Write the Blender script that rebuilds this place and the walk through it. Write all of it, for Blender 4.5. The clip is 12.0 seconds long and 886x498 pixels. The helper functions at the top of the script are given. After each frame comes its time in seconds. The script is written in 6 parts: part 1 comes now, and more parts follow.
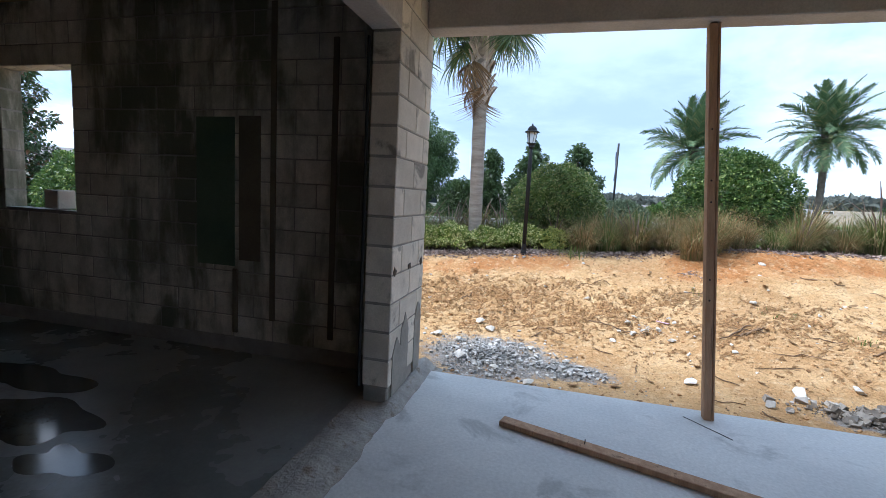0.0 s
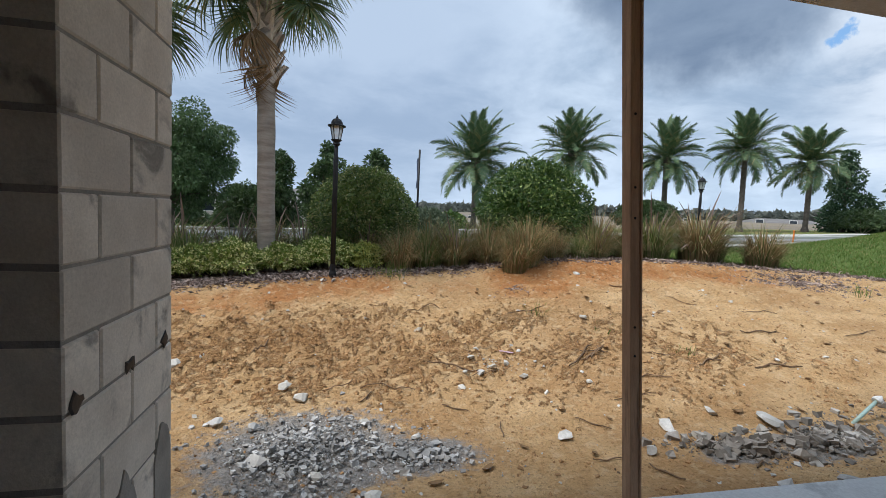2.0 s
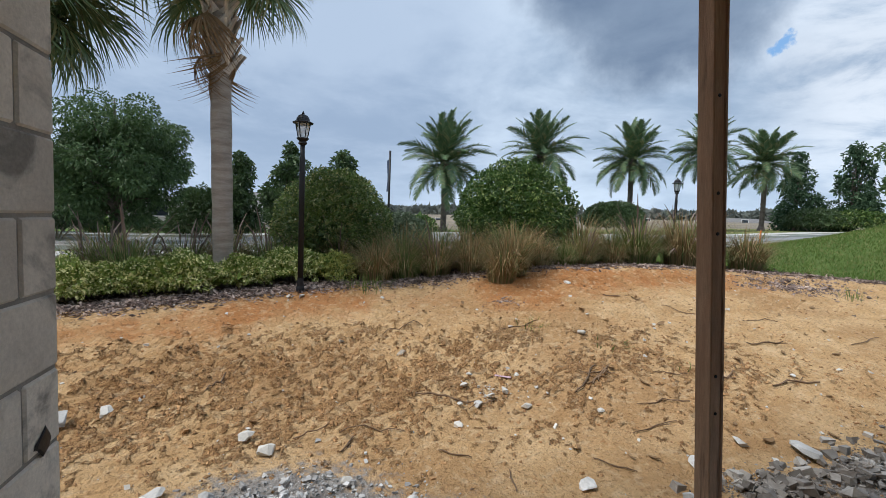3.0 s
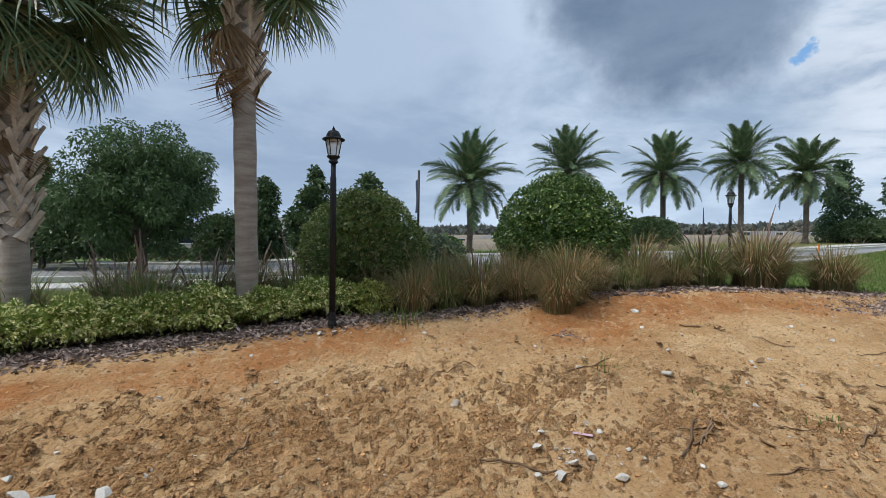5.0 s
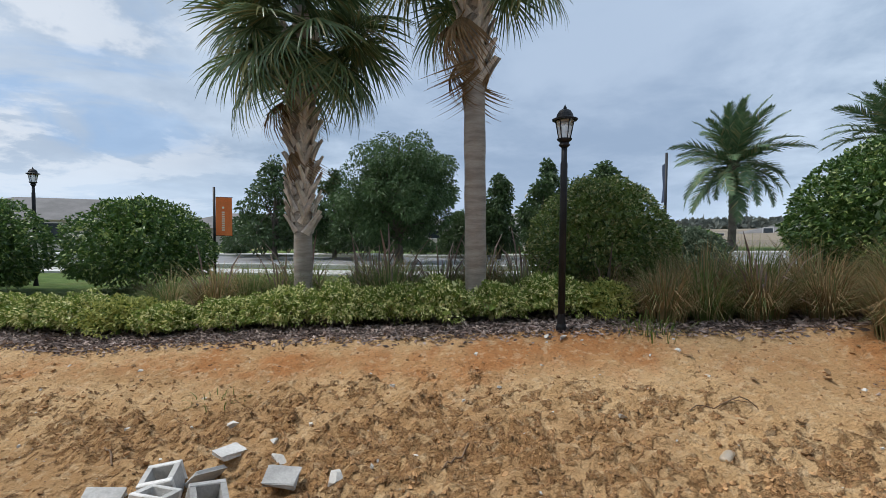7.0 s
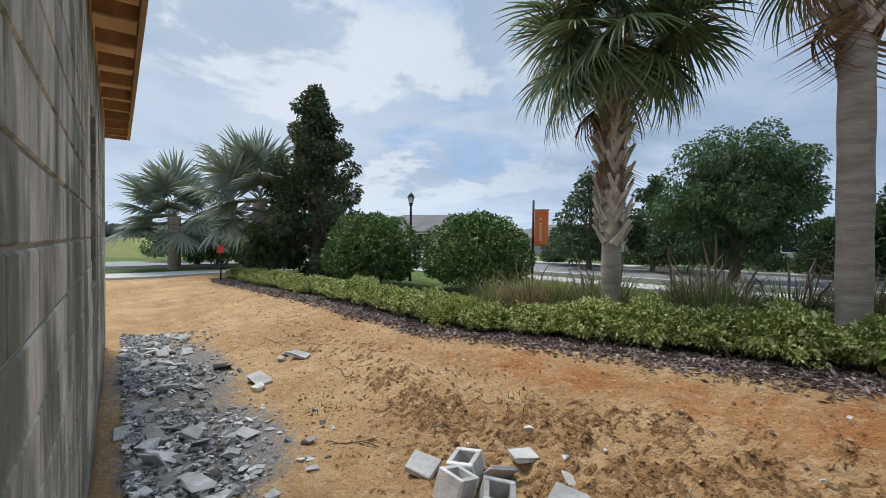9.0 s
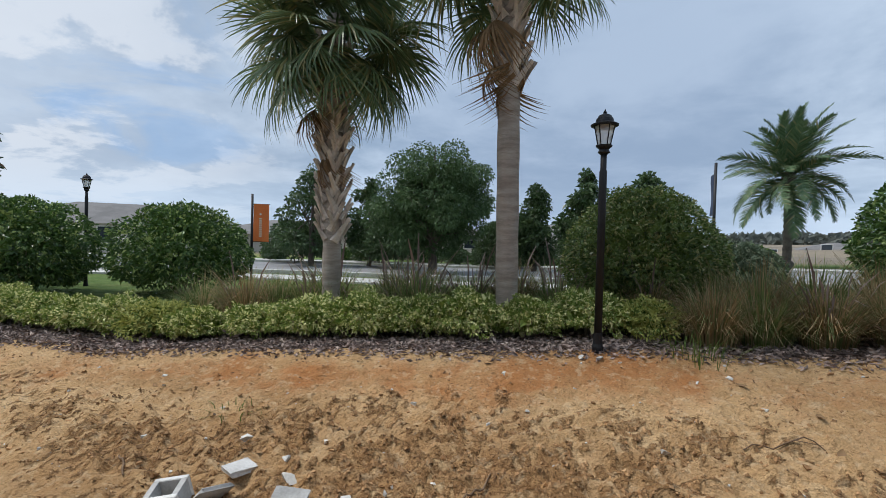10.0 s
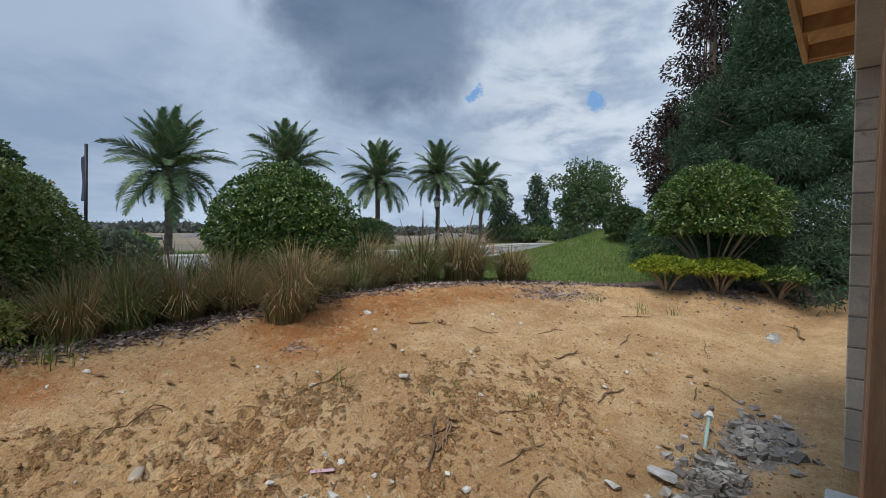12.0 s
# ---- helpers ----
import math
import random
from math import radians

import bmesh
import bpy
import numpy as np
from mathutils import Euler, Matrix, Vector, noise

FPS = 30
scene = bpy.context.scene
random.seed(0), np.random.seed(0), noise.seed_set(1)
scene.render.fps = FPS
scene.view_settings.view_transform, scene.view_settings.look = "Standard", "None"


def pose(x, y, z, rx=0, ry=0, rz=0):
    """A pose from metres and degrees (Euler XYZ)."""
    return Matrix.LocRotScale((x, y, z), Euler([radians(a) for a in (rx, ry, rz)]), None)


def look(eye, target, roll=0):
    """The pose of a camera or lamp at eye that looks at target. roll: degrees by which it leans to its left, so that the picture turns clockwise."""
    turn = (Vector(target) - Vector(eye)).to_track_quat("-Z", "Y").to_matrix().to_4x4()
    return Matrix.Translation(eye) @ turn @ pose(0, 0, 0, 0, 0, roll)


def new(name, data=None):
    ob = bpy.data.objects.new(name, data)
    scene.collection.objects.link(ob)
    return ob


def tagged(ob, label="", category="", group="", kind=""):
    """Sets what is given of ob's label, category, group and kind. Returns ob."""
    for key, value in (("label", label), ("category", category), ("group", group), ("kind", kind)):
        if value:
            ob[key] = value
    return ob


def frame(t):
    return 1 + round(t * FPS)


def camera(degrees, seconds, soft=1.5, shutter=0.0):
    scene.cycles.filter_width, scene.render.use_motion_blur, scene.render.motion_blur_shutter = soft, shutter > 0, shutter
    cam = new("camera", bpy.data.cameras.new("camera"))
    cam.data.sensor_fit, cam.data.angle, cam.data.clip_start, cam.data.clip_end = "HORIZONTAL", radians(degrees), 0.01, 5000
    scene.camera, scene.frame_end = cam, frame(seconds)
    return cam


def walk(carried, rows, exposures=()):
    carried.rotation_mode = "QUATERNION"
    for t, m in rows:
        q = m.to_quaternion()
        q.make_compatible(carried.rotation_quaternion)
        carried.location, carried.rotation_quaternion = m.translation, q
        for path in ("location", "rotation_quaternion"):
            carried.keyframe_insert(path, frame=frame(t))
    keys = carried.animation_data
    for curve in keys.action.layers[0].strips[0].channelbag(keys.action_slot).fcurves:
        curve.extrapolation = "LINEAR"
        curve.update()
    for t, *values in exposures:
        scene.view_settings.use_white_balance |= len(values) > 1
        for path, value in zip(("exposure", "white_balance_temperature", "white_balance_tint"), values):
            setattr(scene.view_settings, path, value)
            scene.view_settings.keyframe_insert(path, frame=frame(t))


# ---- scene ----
cam = camera(88.9, 12.0, soft=0.65)
PATH = [
    (0, (0.287, 0.14, 1.373), (-0.19, 2.069, 1.145), 3.0),
    (0.5, (0.167, 0.586, 1.378), (0.002, 2.569, 1.177), 3.3),
    (1, (0.068, 0.954, 1.402), (0.207, 2.939, 1.203), 2.9),
    (1.5, (-0.01, 1.346, 1.408), (0.326, 3.309, 1.223), 2.7),
    (2, (-0.052, 1.689, 1.408), (0.36, 3.64, 1.255), 2.8),
    (2.5, (-0.104, 1.991, 1.415), (0.408, 3.919, 1.277), 2.8),
    (2.7, (-0.124, 2.138, 1.443), (0.42, 4.058, 1.305), 2.6),
    (4.3, (-0.116, 2.965, 1.468), (0.433, 4.886, 1.365), 1.0),
    (4.5, (-0.174, 3.035, 1.469), (0.354, 4.962, 1.381), 0.8),
    (5, (-0.243, 3.129, 1.482), (0.222, 5.074, 1.432), 0.8),
    (5.5, (-0.265, 3.169, 1.49), (0.111, 5.133, 1.448), 0.8),
    (6, (-0.285, 3.272, 1.465), (-0.066, 5.259, 1.407), 0.9),
    (6.5, (-0.21, 3.515, 1.452), (-0.269, 5.513, 1.384), 0.8),
    (7, (-0.215, 3.719, 1.453), (-0.748, 5.645, 1.373), 0.4),
    (7.5, (-0.296, 3.818, 1.425), (-1.364, 5.508, 1.35), 0.6),
    (7.7, (-0.275, 3.848, 1.428), (-1.546, 5.39, 1.347), 1.0),
    (8.1, (-0.255, 3.9, 1.44), (-1.89, 5.052, 1.36), 1.0),
    (8.6, (-0.235, 3.93, 1.447), (-1.978, 4.91, 1.377), 0.9),
    (9.3, (-0.202, 3.952, 1.456), (-1.623, 5.359, 1.421), 0.8),
    (9.5, (-0.202, 3.952, 1.456), (-1.469, 5.499, 1.417), 1.1),
    (10, (-0.202, 3.951, 1.457), (-0.888, 5.83, 1.418), 1.5),
    (10.5, (-0.201, 3.951, 1.457), (-0.176, 5.95, 1.408), 0.9),
    (10.6, (-0.229, 3.933, 1.446), (-0.046, 5.924, 1.411), 0.5),
    (11, (-0.194, 3.912, 1.462), (0.496, 5.788, 1.401), 1.8),
    (11.5, (-0.052, 3.841, 1.46), (1.093, 5.48, 1.415), 1.7),
    (12, (0.009, 3.786, 1.455), (1.495, 5.124, 1.425), 1.1),
]
EXPOSURES = [(0.0, 1.1, 5850, 10), (0.5, 0.92, 5950, 10), (1.0, 0.64, 6200, 10), (1.5, 0.36, 6400, 10), (2.0, 0.3, 6500, 10), (2.7, 0.26, 6500, 10), (4.3, 0.12, 6480, 10), (7.5, 0.15, 6500, 10), (9.5, 0.12, 6450, 10), (12.0, -0.12, 6420, 10)]
walk(cam, [(t, look(eye, target, roll)) for t, eye, target, roll in PATH], EXPOSURES)

# ---- world and sun: broken overcast, light from all over the sky ----
SUN_EL, SUN_AZ = 58.0, 258.0
world = bpy.data.worlds.new("sky")
scene.world = world
world.use_nodes = True


class Nodes:
    """A short way to write node trees."""

    def __init__(self, tree):
        self.t = tree
        tree.nodes.clear()

    def add(self, kind, **sets):
        n = self.t.nodes.new(kind)
        for k, v in sets.items():
            if k in n.inputs:
                self.put(n.inputs[k], v)
            else:
                setattr(n, k, v)
        return n

    def put(self, socket, v):
        if isinstance(v, bpy.types.NodeSocket):
            self.t.links.new(v, socket)
        elif isinstance(v, bpy.types.Node):
            self.t.links.new(v.outputs[0], socket)
        elif isinstance(v, (tuple, list)) and socket.type == "RGBA" and len(v) == 3:
            socket.default_value = (*v, 1)
        else:
            socket.default_value = v

    def math(self, op, a, b=0.0, c=0.0, clamp=False):
        n = self.t.nodes.new("ShaderNodeMath")
        n.operation, n.use_clamp = op, clamp
        for s, v in zip(n.inputs, (a, b, c)):
            self.put(s, v)
        return n.outputs[0]

    def vec(self, op, a, b=(0, 0, 0), scale=None):
        n = self.t.nodes.new("ShaderNodeVectorMath")
        n.operation = op
        self.put(n.inputs[0], a)
        self.put(n.inputs[1], b)
        if scale is not None:
            self.put(n.inputs["Scale"], scale)
        return n.outputs["Value"] if op in ("DOT_PRODUCT", "LENGTH") else n.outputs[0]

    def mix(self, f, a, b, blend="MIX"):
        n = self.t.nodes.new("ShaderNodeMix")
        n.data_type, n.blend_type = "RGBA", blend
        self.put(n.inputs[0], f)
        self.put(n.inputs[6], a)
        self.put(n.inputs[7], b)
        return n.outputs[2]

    def ramp(self, f, lo, hi, a=0.0, b=1.0):
        n = self.t.nodes.new("ShaderNodeMapRange")
        n.interpolation_type = "SMOOTHSTEP"
        for s, v in zip(n.inputs, (f, lo, hi, a, b)):
            self.put(s, v)
        return n.outputs[0]

    def noise(self, vector, scale, detail=4.0, rough=0.55, dist=0.0):
        n = self.t.nodes.new("ShaderNodeTexNoise")
        self.put(n.inputs["Vector"], vector)
        for k, v in (("Scale", scale), ("Detail", detail), ("Roughness", rough), ("Distortion", dist)):
            n.inputs[k].default_value = v
        return n.outputs["Fac"]


def build_sky():
    w = Nodes(world.node_tree)
    d = w.add("ShaderNodeTexCoord").outputs["Generated"]
    xyz = w.add("ShaderNodeSeparateXYZ", Vector=d)
    up = xyz.outputs[2]
    sky = w.add("ShaderNodeTexSky", sky_type="NISHITA", sun_disc=False, sun_elevation=radians(SUN_EL), sun_rotation=radians(SUN_AZ), air_density=1.0, dust_density=1.5)
    flat = w.math("ADD", w.math("ABSOLUTE", up), 0.22)
    plane = w.vec("SCALE", d, scale=w.math("DIVIDE", 1.0, flat))
    big = w.noise(plane, 0.9, 6.0, 0.55, 0.4)
    small = w.noise(plane, 2.6, 7.0, 0.6, 0.3)
    lump = w.math("ADD", w.math("MULTIPLY", big, 0.7), w.math("MULTIPLY", small, 0.3))

    def warped(scale, amount):
        n = w.add("ShaderNodeTexNoise", Vector=d, Scale=scale, Detail=6.0, Roughness=0.6)
        push = w.vec("SCALE", w.vec("SUBTRACT", n.outputs["Color"], (0.5, 0.5, 0.5)), scale=amount)
        return w.vec("NORMALIZE", w.vec("ADD", d, push))

    wide, fine = warped(4.5, 0.26), warped(13.0, 0.11)

    def towards(x, y, z, lo, hi, way):
        return w.ramp(w.vec("DOT_PRODUCT", way, tuple(Vector((x, y, z)).normalized())), lo, hi)

    # cloud sheet from slate grey to white
    tone = w.ramp(lump, 0.40, 0.62)
    sheet = w.mix(tone, (2.7, 3.65, 5.0), (5.1, 6.15, 7.5))
    west = towards(-0.95, 0.25, 0.25, 0.72, 0.99, wide)
    sheet = w.mix(w.math("MULTIPLY", west, 0.55), sheet, (4.6, 5.35, 6.4))
    puff = w.ramp(w.noise(w.vec("ADD", plane, (0.7, 2.9, 1.3)), 1.5, 9.0, 0.6, 0.25), 0.50, 0.57)
    sheet = w.mix(w.math("MULTIPLY", w.math("MULTIPLY", puff, west), 0.8), sheet, (6.4, 6.9, 7.6))
    low = w.ramp(up, 0.02, 0.16, 1.0, 0.0)
    sheet = w.mix(w.math("MULTIPLY", low, 0.5), sheet, (5.6, 6.9, 8.4))
    north = towards(-0.05, 0.95, 0.30, 0.86, 0.99, wide)
    sheet = w.mix(w.math("MULTIPLY", north, 0.55), sheet, (2.7, 3.6, 5.1))
    east = towards(0.93, 0.30, 0.30, 0.90, 0.995, wide)
    sheet = w.mix(w.math("MULTIPLY", w.math("MULTIPLY", east, w.ramp(small, 0.36, 0.6)), 0.75), sheet, (7.0, 7.6, 8.4))
    # the one heavy dark cloud and its two outliers
    dark = w.math("MAXIMUM", towards(0.60, 0.69, 0.405, 0.976, 0.996, wide), towards(0.50, 0.75, 0.46, 0.982, 0.999, wide))
    sheet = w.mix(w.math("MULTIPLY", dark, w.math("ADD", 0.45, w.math("MULTIPLY", small, 0.85), clamp=True)), sheet, (1.35, 1.95, 2.95))
    # gaps with blue sky: low in the west, and small ones in the east
    gap = w.math("MAXIMUM", towards(0.75, 0.59, 0.304, 0.99987, 0.99998, fine), towards(0.876, 0.379, 0.297, 0.9998, 0.99996, fine))
    hole = w.ramp(w.noise(w.vec("ADD", plane, (3.1, 1.7, 0.4)), 1.25, 7.0, 0.60, 0.4), 0.53, 0.66, 0.0, 0.55)
    gap = w.math("MAXIMUM", gap, w.math("MULTIPLY", hole, w.math("MULTIPLY", west, w.ramp(up, 0.06, 0.14))))
    blue = w.mix(0.85, sky, (2.0, 3.9, 6.9))
    col = w.mix(gap, sheet, blue)
    # the overcast grows brighter towards the zenith
    col = w.vec("SCALE", col, scale=w.ramp(up, 0.52, 0.92, 1.0, 1.45))
    back = w.add("ShaderNodeBackground", Color=col, Strength=0.108)
    w.add("ShaderNodeOutputWorld", Surface=back)


build_sky()
sun_lamp = bpy.data.lights.new("sun", "SUN")
sun_lamp.energy, sun_lamp.angle, sun_lamp.color = 2.9, radians(22), (1.0, 0.96, 0.91)
new("sun", sun_lamp).matrix_world = look(Vector((math.sin(radians(SUN_AZ)) * math.cos(radians(SUN_EL)), math.cos(radians(SUN_AZ)) * math.cos(radians(SUN_EL)), math.sin(radians(SUN_EL)))) * 40, (0, 0, 0))


# ---- materials ----
def surface(name, c1, c2, scale=4.0, rough=0.8, bump=0.2, fine=60.0, metal=0.0, c3=None, third=1.0, vary=0.0, island=0.0, spec=0.4, stretch=(1, 1, 1), depth=0.01):
    """Two colours mixed by noise, fine grain and relief, stains of a third colour, and pieces that differ by chance."""
    m = bpy.data.materials.new(name)
    m.use_nodes = True
    n = Nodes(m.node_tree)
    co = n.vec("MULTIPLY", n.add("ShaderNodeTexCoord").outputs["Object"], stretch)
    if vary:
        rnd = n.add("ShaderNodeObjectInfo").outputs["Random"]
        co = n.vec("ADD", co, n.vec("SCALE", (31.0, 17.0, 23.0), scale=rnd))
    a = n.noise(co, scale, 5.0, 0.6)
    g = n.noise(co, fine, 4.0, 0.65)
    col = n.mix(n.ramp(a, 0.32, 0.68), c1, c2)
    if c3:
        col = n.mix(n.ramp(n.noise(co, scale * third, 6.0, 0.62, 0.6), 0.55, 0.68), col, c3)
    val = n.math("ADD", 0.72, n.math("MULTIPLY", g, 0.56))
    if vary:
        val = n.math("MULTIPLY", val, n.math("ADD", 1 - vary, n.math("MULTIPLY", rnd, 2 * vary)))
    if island:
        isl = n.add("ShaderNodeNewGeometry").outputs["Random Per Island"]
        val = n.math("MULTIPLY", val, n.math("ADD", 1 - island, n.math("MULTIPLY", isl, 2 * island)))
    col = n.vec("SCALE", col, scale=val)
    p = n.add("ShaderNodeBsdfPrincipled", Metallic=metal)
    n.put(p.inputs["Base Color"], col)
    n.put(p.inputs["Roughness"], n.math("ADD", rough - 0.1, n.math("MULTIPLY", a, 0.2), clamp=True))
    p.inputs["Specular IOR Level"].default_value = spec
    if bump:
        b = n.add("ShaderNodeBump", Strength=bump, Distance=depth)
        n.put(b.inputs["Height"], n.math("ADD", n.math("MULTIPLY", a, 0.5), g))
        n.put(p.inputs["Normal"], b)
    n.add("ShaderNodeOutputMaterial", Surface=p)
    return m


def foliage(name, c1, c2, c3=None, share=0.15, rough=0.55, through_light=0.25, spec=0.25):
    """Leaves: each its own shade between two greens, some of a third colour, a little light shining through."""
    m = bpy.data.materials.new(name)
    m.use_nodes = True
    n = Nodes(m.node_tree)
    r = n.add("ShaderNodeNewGeometry").outputs["Random Per Island"]
    o = n.add("ShaderNodeTexCoord").outputs["Object"]
    patch = n.noise(o, 1.6, 3.0)
    f = n.math("ADD", n.math("MULTIPLY", r, 0.65), n.math("MULTIPLY", n.math("SUBTRACT", patch, 0.5), 1.1), clamp=True)
    col = n.mix(f, c1, c2)
    if c3:
        other = n.math("FRACT", n.math("MULTIPLY", r, 37.7))
        lim = n.math("ADD", share, n.math("MULTIPLY", n.math("SUBTRACT", patch, 0.5), share * 2.2))
        col = n.mix(n.math("LESS_THAN", other, lim), col, c3)
    p = n.add("ShaderNodeBsdfPrincipled", Roughness=rough)
    n.put(p.inputs["Base Color"], col)
    p.inputs["Specular IOR Level"].default_value = spec
    tr = n.add("ShaderNodeBsdfTranslucent")
    n.put(tr.inputs["Color"], col)
    mx = n.add("ShaderNodeMixShader", Fac=through_light)
    n.t.links.new(p.outputs[0], mx.inputs[1])
    n.t.links.new(tr.outputs[0], mx.inputs[2])
    n.add("ShaderNodeOutputMaterial", Surface=mx)
    return m


def ground_material():
    m = bpy.data.materials.new("sandy_ground")
    m.use_nodes = True
    n = Nodes(m.node_tree)
    co = n.add("ShaderNodeTexCoord").outputs["Object"]
    at = lambda k: n.add("ShaderNodeAttribute", attribute_name=k).outputs["Fac"]
    mulch, lawn, rust = at("mulch"), at("lawn"), at("rust")
    a, b = n.noise(co, 0.55, 5.0, 0.6), n.noise(co, 2.3, 6.0, 0.65, 0.5)
    c, g = n.noise(co, 11.0, 5.0, 0.7), n.noise(co, 55.0, 4.0, 0.7)
    f = n.noise(co, 30.0, 5.0, 0.7)
    drag = n.add("ShaderNodeMapping", Vector=co, Rotation=(0, 0, radians(-38)), Scale=(1.0, 2.6, 1.0))
    churn = n.noise(drag, 1.1, 6.0, 0.62, 0.4)
    clod = n.noise(drag, 9.0, 5.0, 0.68, 0.3)
    worked = n.ramp(n.math("ADD", at("worked"), n.math("MULTIPLY", n.math("SUBTRACT", f, 0.5), 1.4)), 0.3, 0.7)
    sand = n.mix(n.ramp(b, 0.35, 0.65), (0.60, 0.375, 0.18), (0.74, 0.505, 0.272))
    sand = n.mix(n.math("MULTIPLY", n.ramp(a, 0.42, 0.60), 0.6), sand, (0.46, 0.265, 0.12))
    sand = n.mix(n.math("MULTIPLY", worked, n.math("ADD", 0.40, n.math("MULTIPLY", churn, 0.5))), sand, (0.48, 0.27, 0.118))
    edge = n.math("ADD", n.math("MULTIPLY", rust, 0.8), n.math("ADD", n.math("MULTIPLY", n.math("SUBTRACT", b, 0.5), 1.3), n.math("MULTIPLY", n.math("SUBTRACT", a, 0.5), 1.1)))
    sand = n.mix(n.math("MULTIPLY", n.ramp(edge, 0.26, 0.8), 0.9), sand, (0.49, 0.205, 0.07))
    sand = n.mix(n.math("MULTIPLY", n.ramp(clod, 0.48, 0.54), n.math("ADD", 0.10, n.math("MULTIPLY", worked, 0.55))), sand, (0.31, 0.165, 0.07))
    sand = n.mix(n.math("MULTIPLY", n.ramp(f, 0.55, 0.60), n.math("ADD", 0.38, n.math("MULTIPLY", worked, 0.3))), sand, (0.17, 0.09, 0.042))
    sand = n.mix(n.math("MULTIPLY", n.ramp(c, 0.36, 0.48, 1.0, 0.0), 0.4), sand, (0.78, 0.59, 0.37))
    dust = n.math("ADD", at("dust"), n.math("MULTIPLY", n.math("SUBTRACT", c, 0.5), 1.1))
    grit = n.mix(n.ramp(f, 0.35, 0.65), (0.24, 0.235, 0.23), (0.42, 0.415, 0.405))
    sand = n.mix(n.math("MULTIPLY", n.ramp(dust, 0.35, 0.7), 0.9), sand, grit)
    wob = n.math("ADD", n.math("MULTIPLY", n.math("SUBTRACT", c, 0.5), 0.9), n.math("MULTIPLY", n.math("SUBTRACT", b, 0.5), 0.7))
    bark = n.mix(n.ramp(g, 0.35, 0.7), (0.08, 0.057, 0.048), (0.24, 0.185, 0.16))
    turf = n.mix(n.ramp(b, 0.3, 0.7), (0.085, 0.145, 0.035), (0.15, 0.21, 0.06))
    turf = n.mix(n.math("MULTIPLY", n.ramp(a, 0.5, 0.7), 0.4), turf, (0.17, 0.16, 0.06))
    col = n.mix(n.ramp(n.math("ADD", mulch, wob), 0.4, 0.6), sand, bark)
    col = n.mix(n.ramp(n.math("ADD", lawn, wob), 0.4, 0.6), col, turf)
    col = n.mix(n.math("MULTIPLY", at("field"), 0.85), col, n.mix(n.ramp(n.noise(co, 0.06, 5.0, 0.6), 0.4, 0.62), (0.20, 0.165, 0.145), (0.28, 0.225, 0.175)))
    col = n.vec("SCALE", col, scale=n.math("ADD", 0.70, n.math("MULTIPLY", g, 0.6)))
    p = n.add("ShaderNodeBsdfPrincipled", Roughness=0.95)
    p.inputs["Specular IOR Level"].default_value = 0.15
    n.put(p.inputs["Base Color"], col)
    h = n.math("ADD", n.math("ADD", n.math("MULTIPLY", c, 0.7), n.math("MULTIPLY", clod, n.math("ADD", 0.3, worked))), n.math("ADD", n.math("MULTIPLY", f, 0.6), n.math("MULTIPLY", g, 0.3)))
    bp = n.add("ShaderNodeBump", Strength=1.0, Distance=0.07)
    n.put(bp.inputs["Height"], h)
    n.put(p.inputs["Normal"], bp)
    n.add("ShaderNodeOutputMaterial", Surface=p)
    return m


def plain_glass(name, tint=(0.9, 0.9, 0.88), rough=0.25):
    m = bpy.data.materials.new(name)
    m.use_nodes = True
    n = Nodes(m.node_tree)
    p = n.add("ShaderNodeBsdfPrincipled", Roughness=rough)
    n.put(p.inputs["Base Color"], tint)
    p.inputs["Transmission Weight"].default_value = 0.55
    n.add("ShaderNodeOutputMaterial", Surface=p)
    return m


M_GROUND = ground_material()
M_BLOCK = surface("concrete_block", (0.55, 0.50, 0.43), (0.70, 0.645, 0.56), 3.0, 0.9, 0.35, 90, vary=0.16, c3=(0.27, 0.25, 0.22), depth=0.006)


def damp_block():
    """Block with broad dark green damp stains that run across the joints."""
    m = bpy.data.materials.new("damp_stained_block")
    m.use_nodes = True
    n = Nodes(m.node_tree)
    at = n.add("ShaderNodeNewGeometry").outputs["Position"]
    rnd = n.add("ShaderNodeObjectInfo").outputs["Random"]
    broad = n.noise(n.vec("MULTIPLY", at, (1.5, 1.5, 0.75)), 1.05, 5.0, 0.6, 0.5)
    run = n.noise(n.vec("MULTIPLY", at, (5.0, 5.0, 0.7)), 1.0, 5.0, 0.62, 0.3)
    grain = n.noise(at, 70.0, 4.0, 0.65)
    col = n.mix(n.ramp(n.noise(at, 6.0, 5.0, 0.6), 0.35, 0.65), (0.55, 0.50, 0.43), (0.69, 0.635, 0.55))
    col = n.mix(n.math("MULTIPLY", n.ramp(n.math("ADD", n.math("MULTIPLY", broad, 0.7), n.math("MULTIPLY", run, 0.3)), 0.41, 0.56), 0.92), col, (0.125, 0.135, 0.092))
    col = n.vec("SCALE", col, scale=n.math("MULTIPLY", n.math("ADD", 0.72, n.math("MULTIPLY", grain, 0.56)), n.math("ADD", 0.86, n.math("MULTIPLY", rnd, 0.28))))
    p = n.add("ShaderNodeBsdfPrincipled", Roughness=0.9)
    n.put(p.inputs["Base Color"], col)
    b = n.add("ShaderNodeBump", Strength=0.35, Distance=0.006)
    n.put(b.inputs["Height"], grain)
    n.put(p.inputs["Normal"], b)
    n.add("ShaderNodeOutputMaterial", Surface=p)
    return m


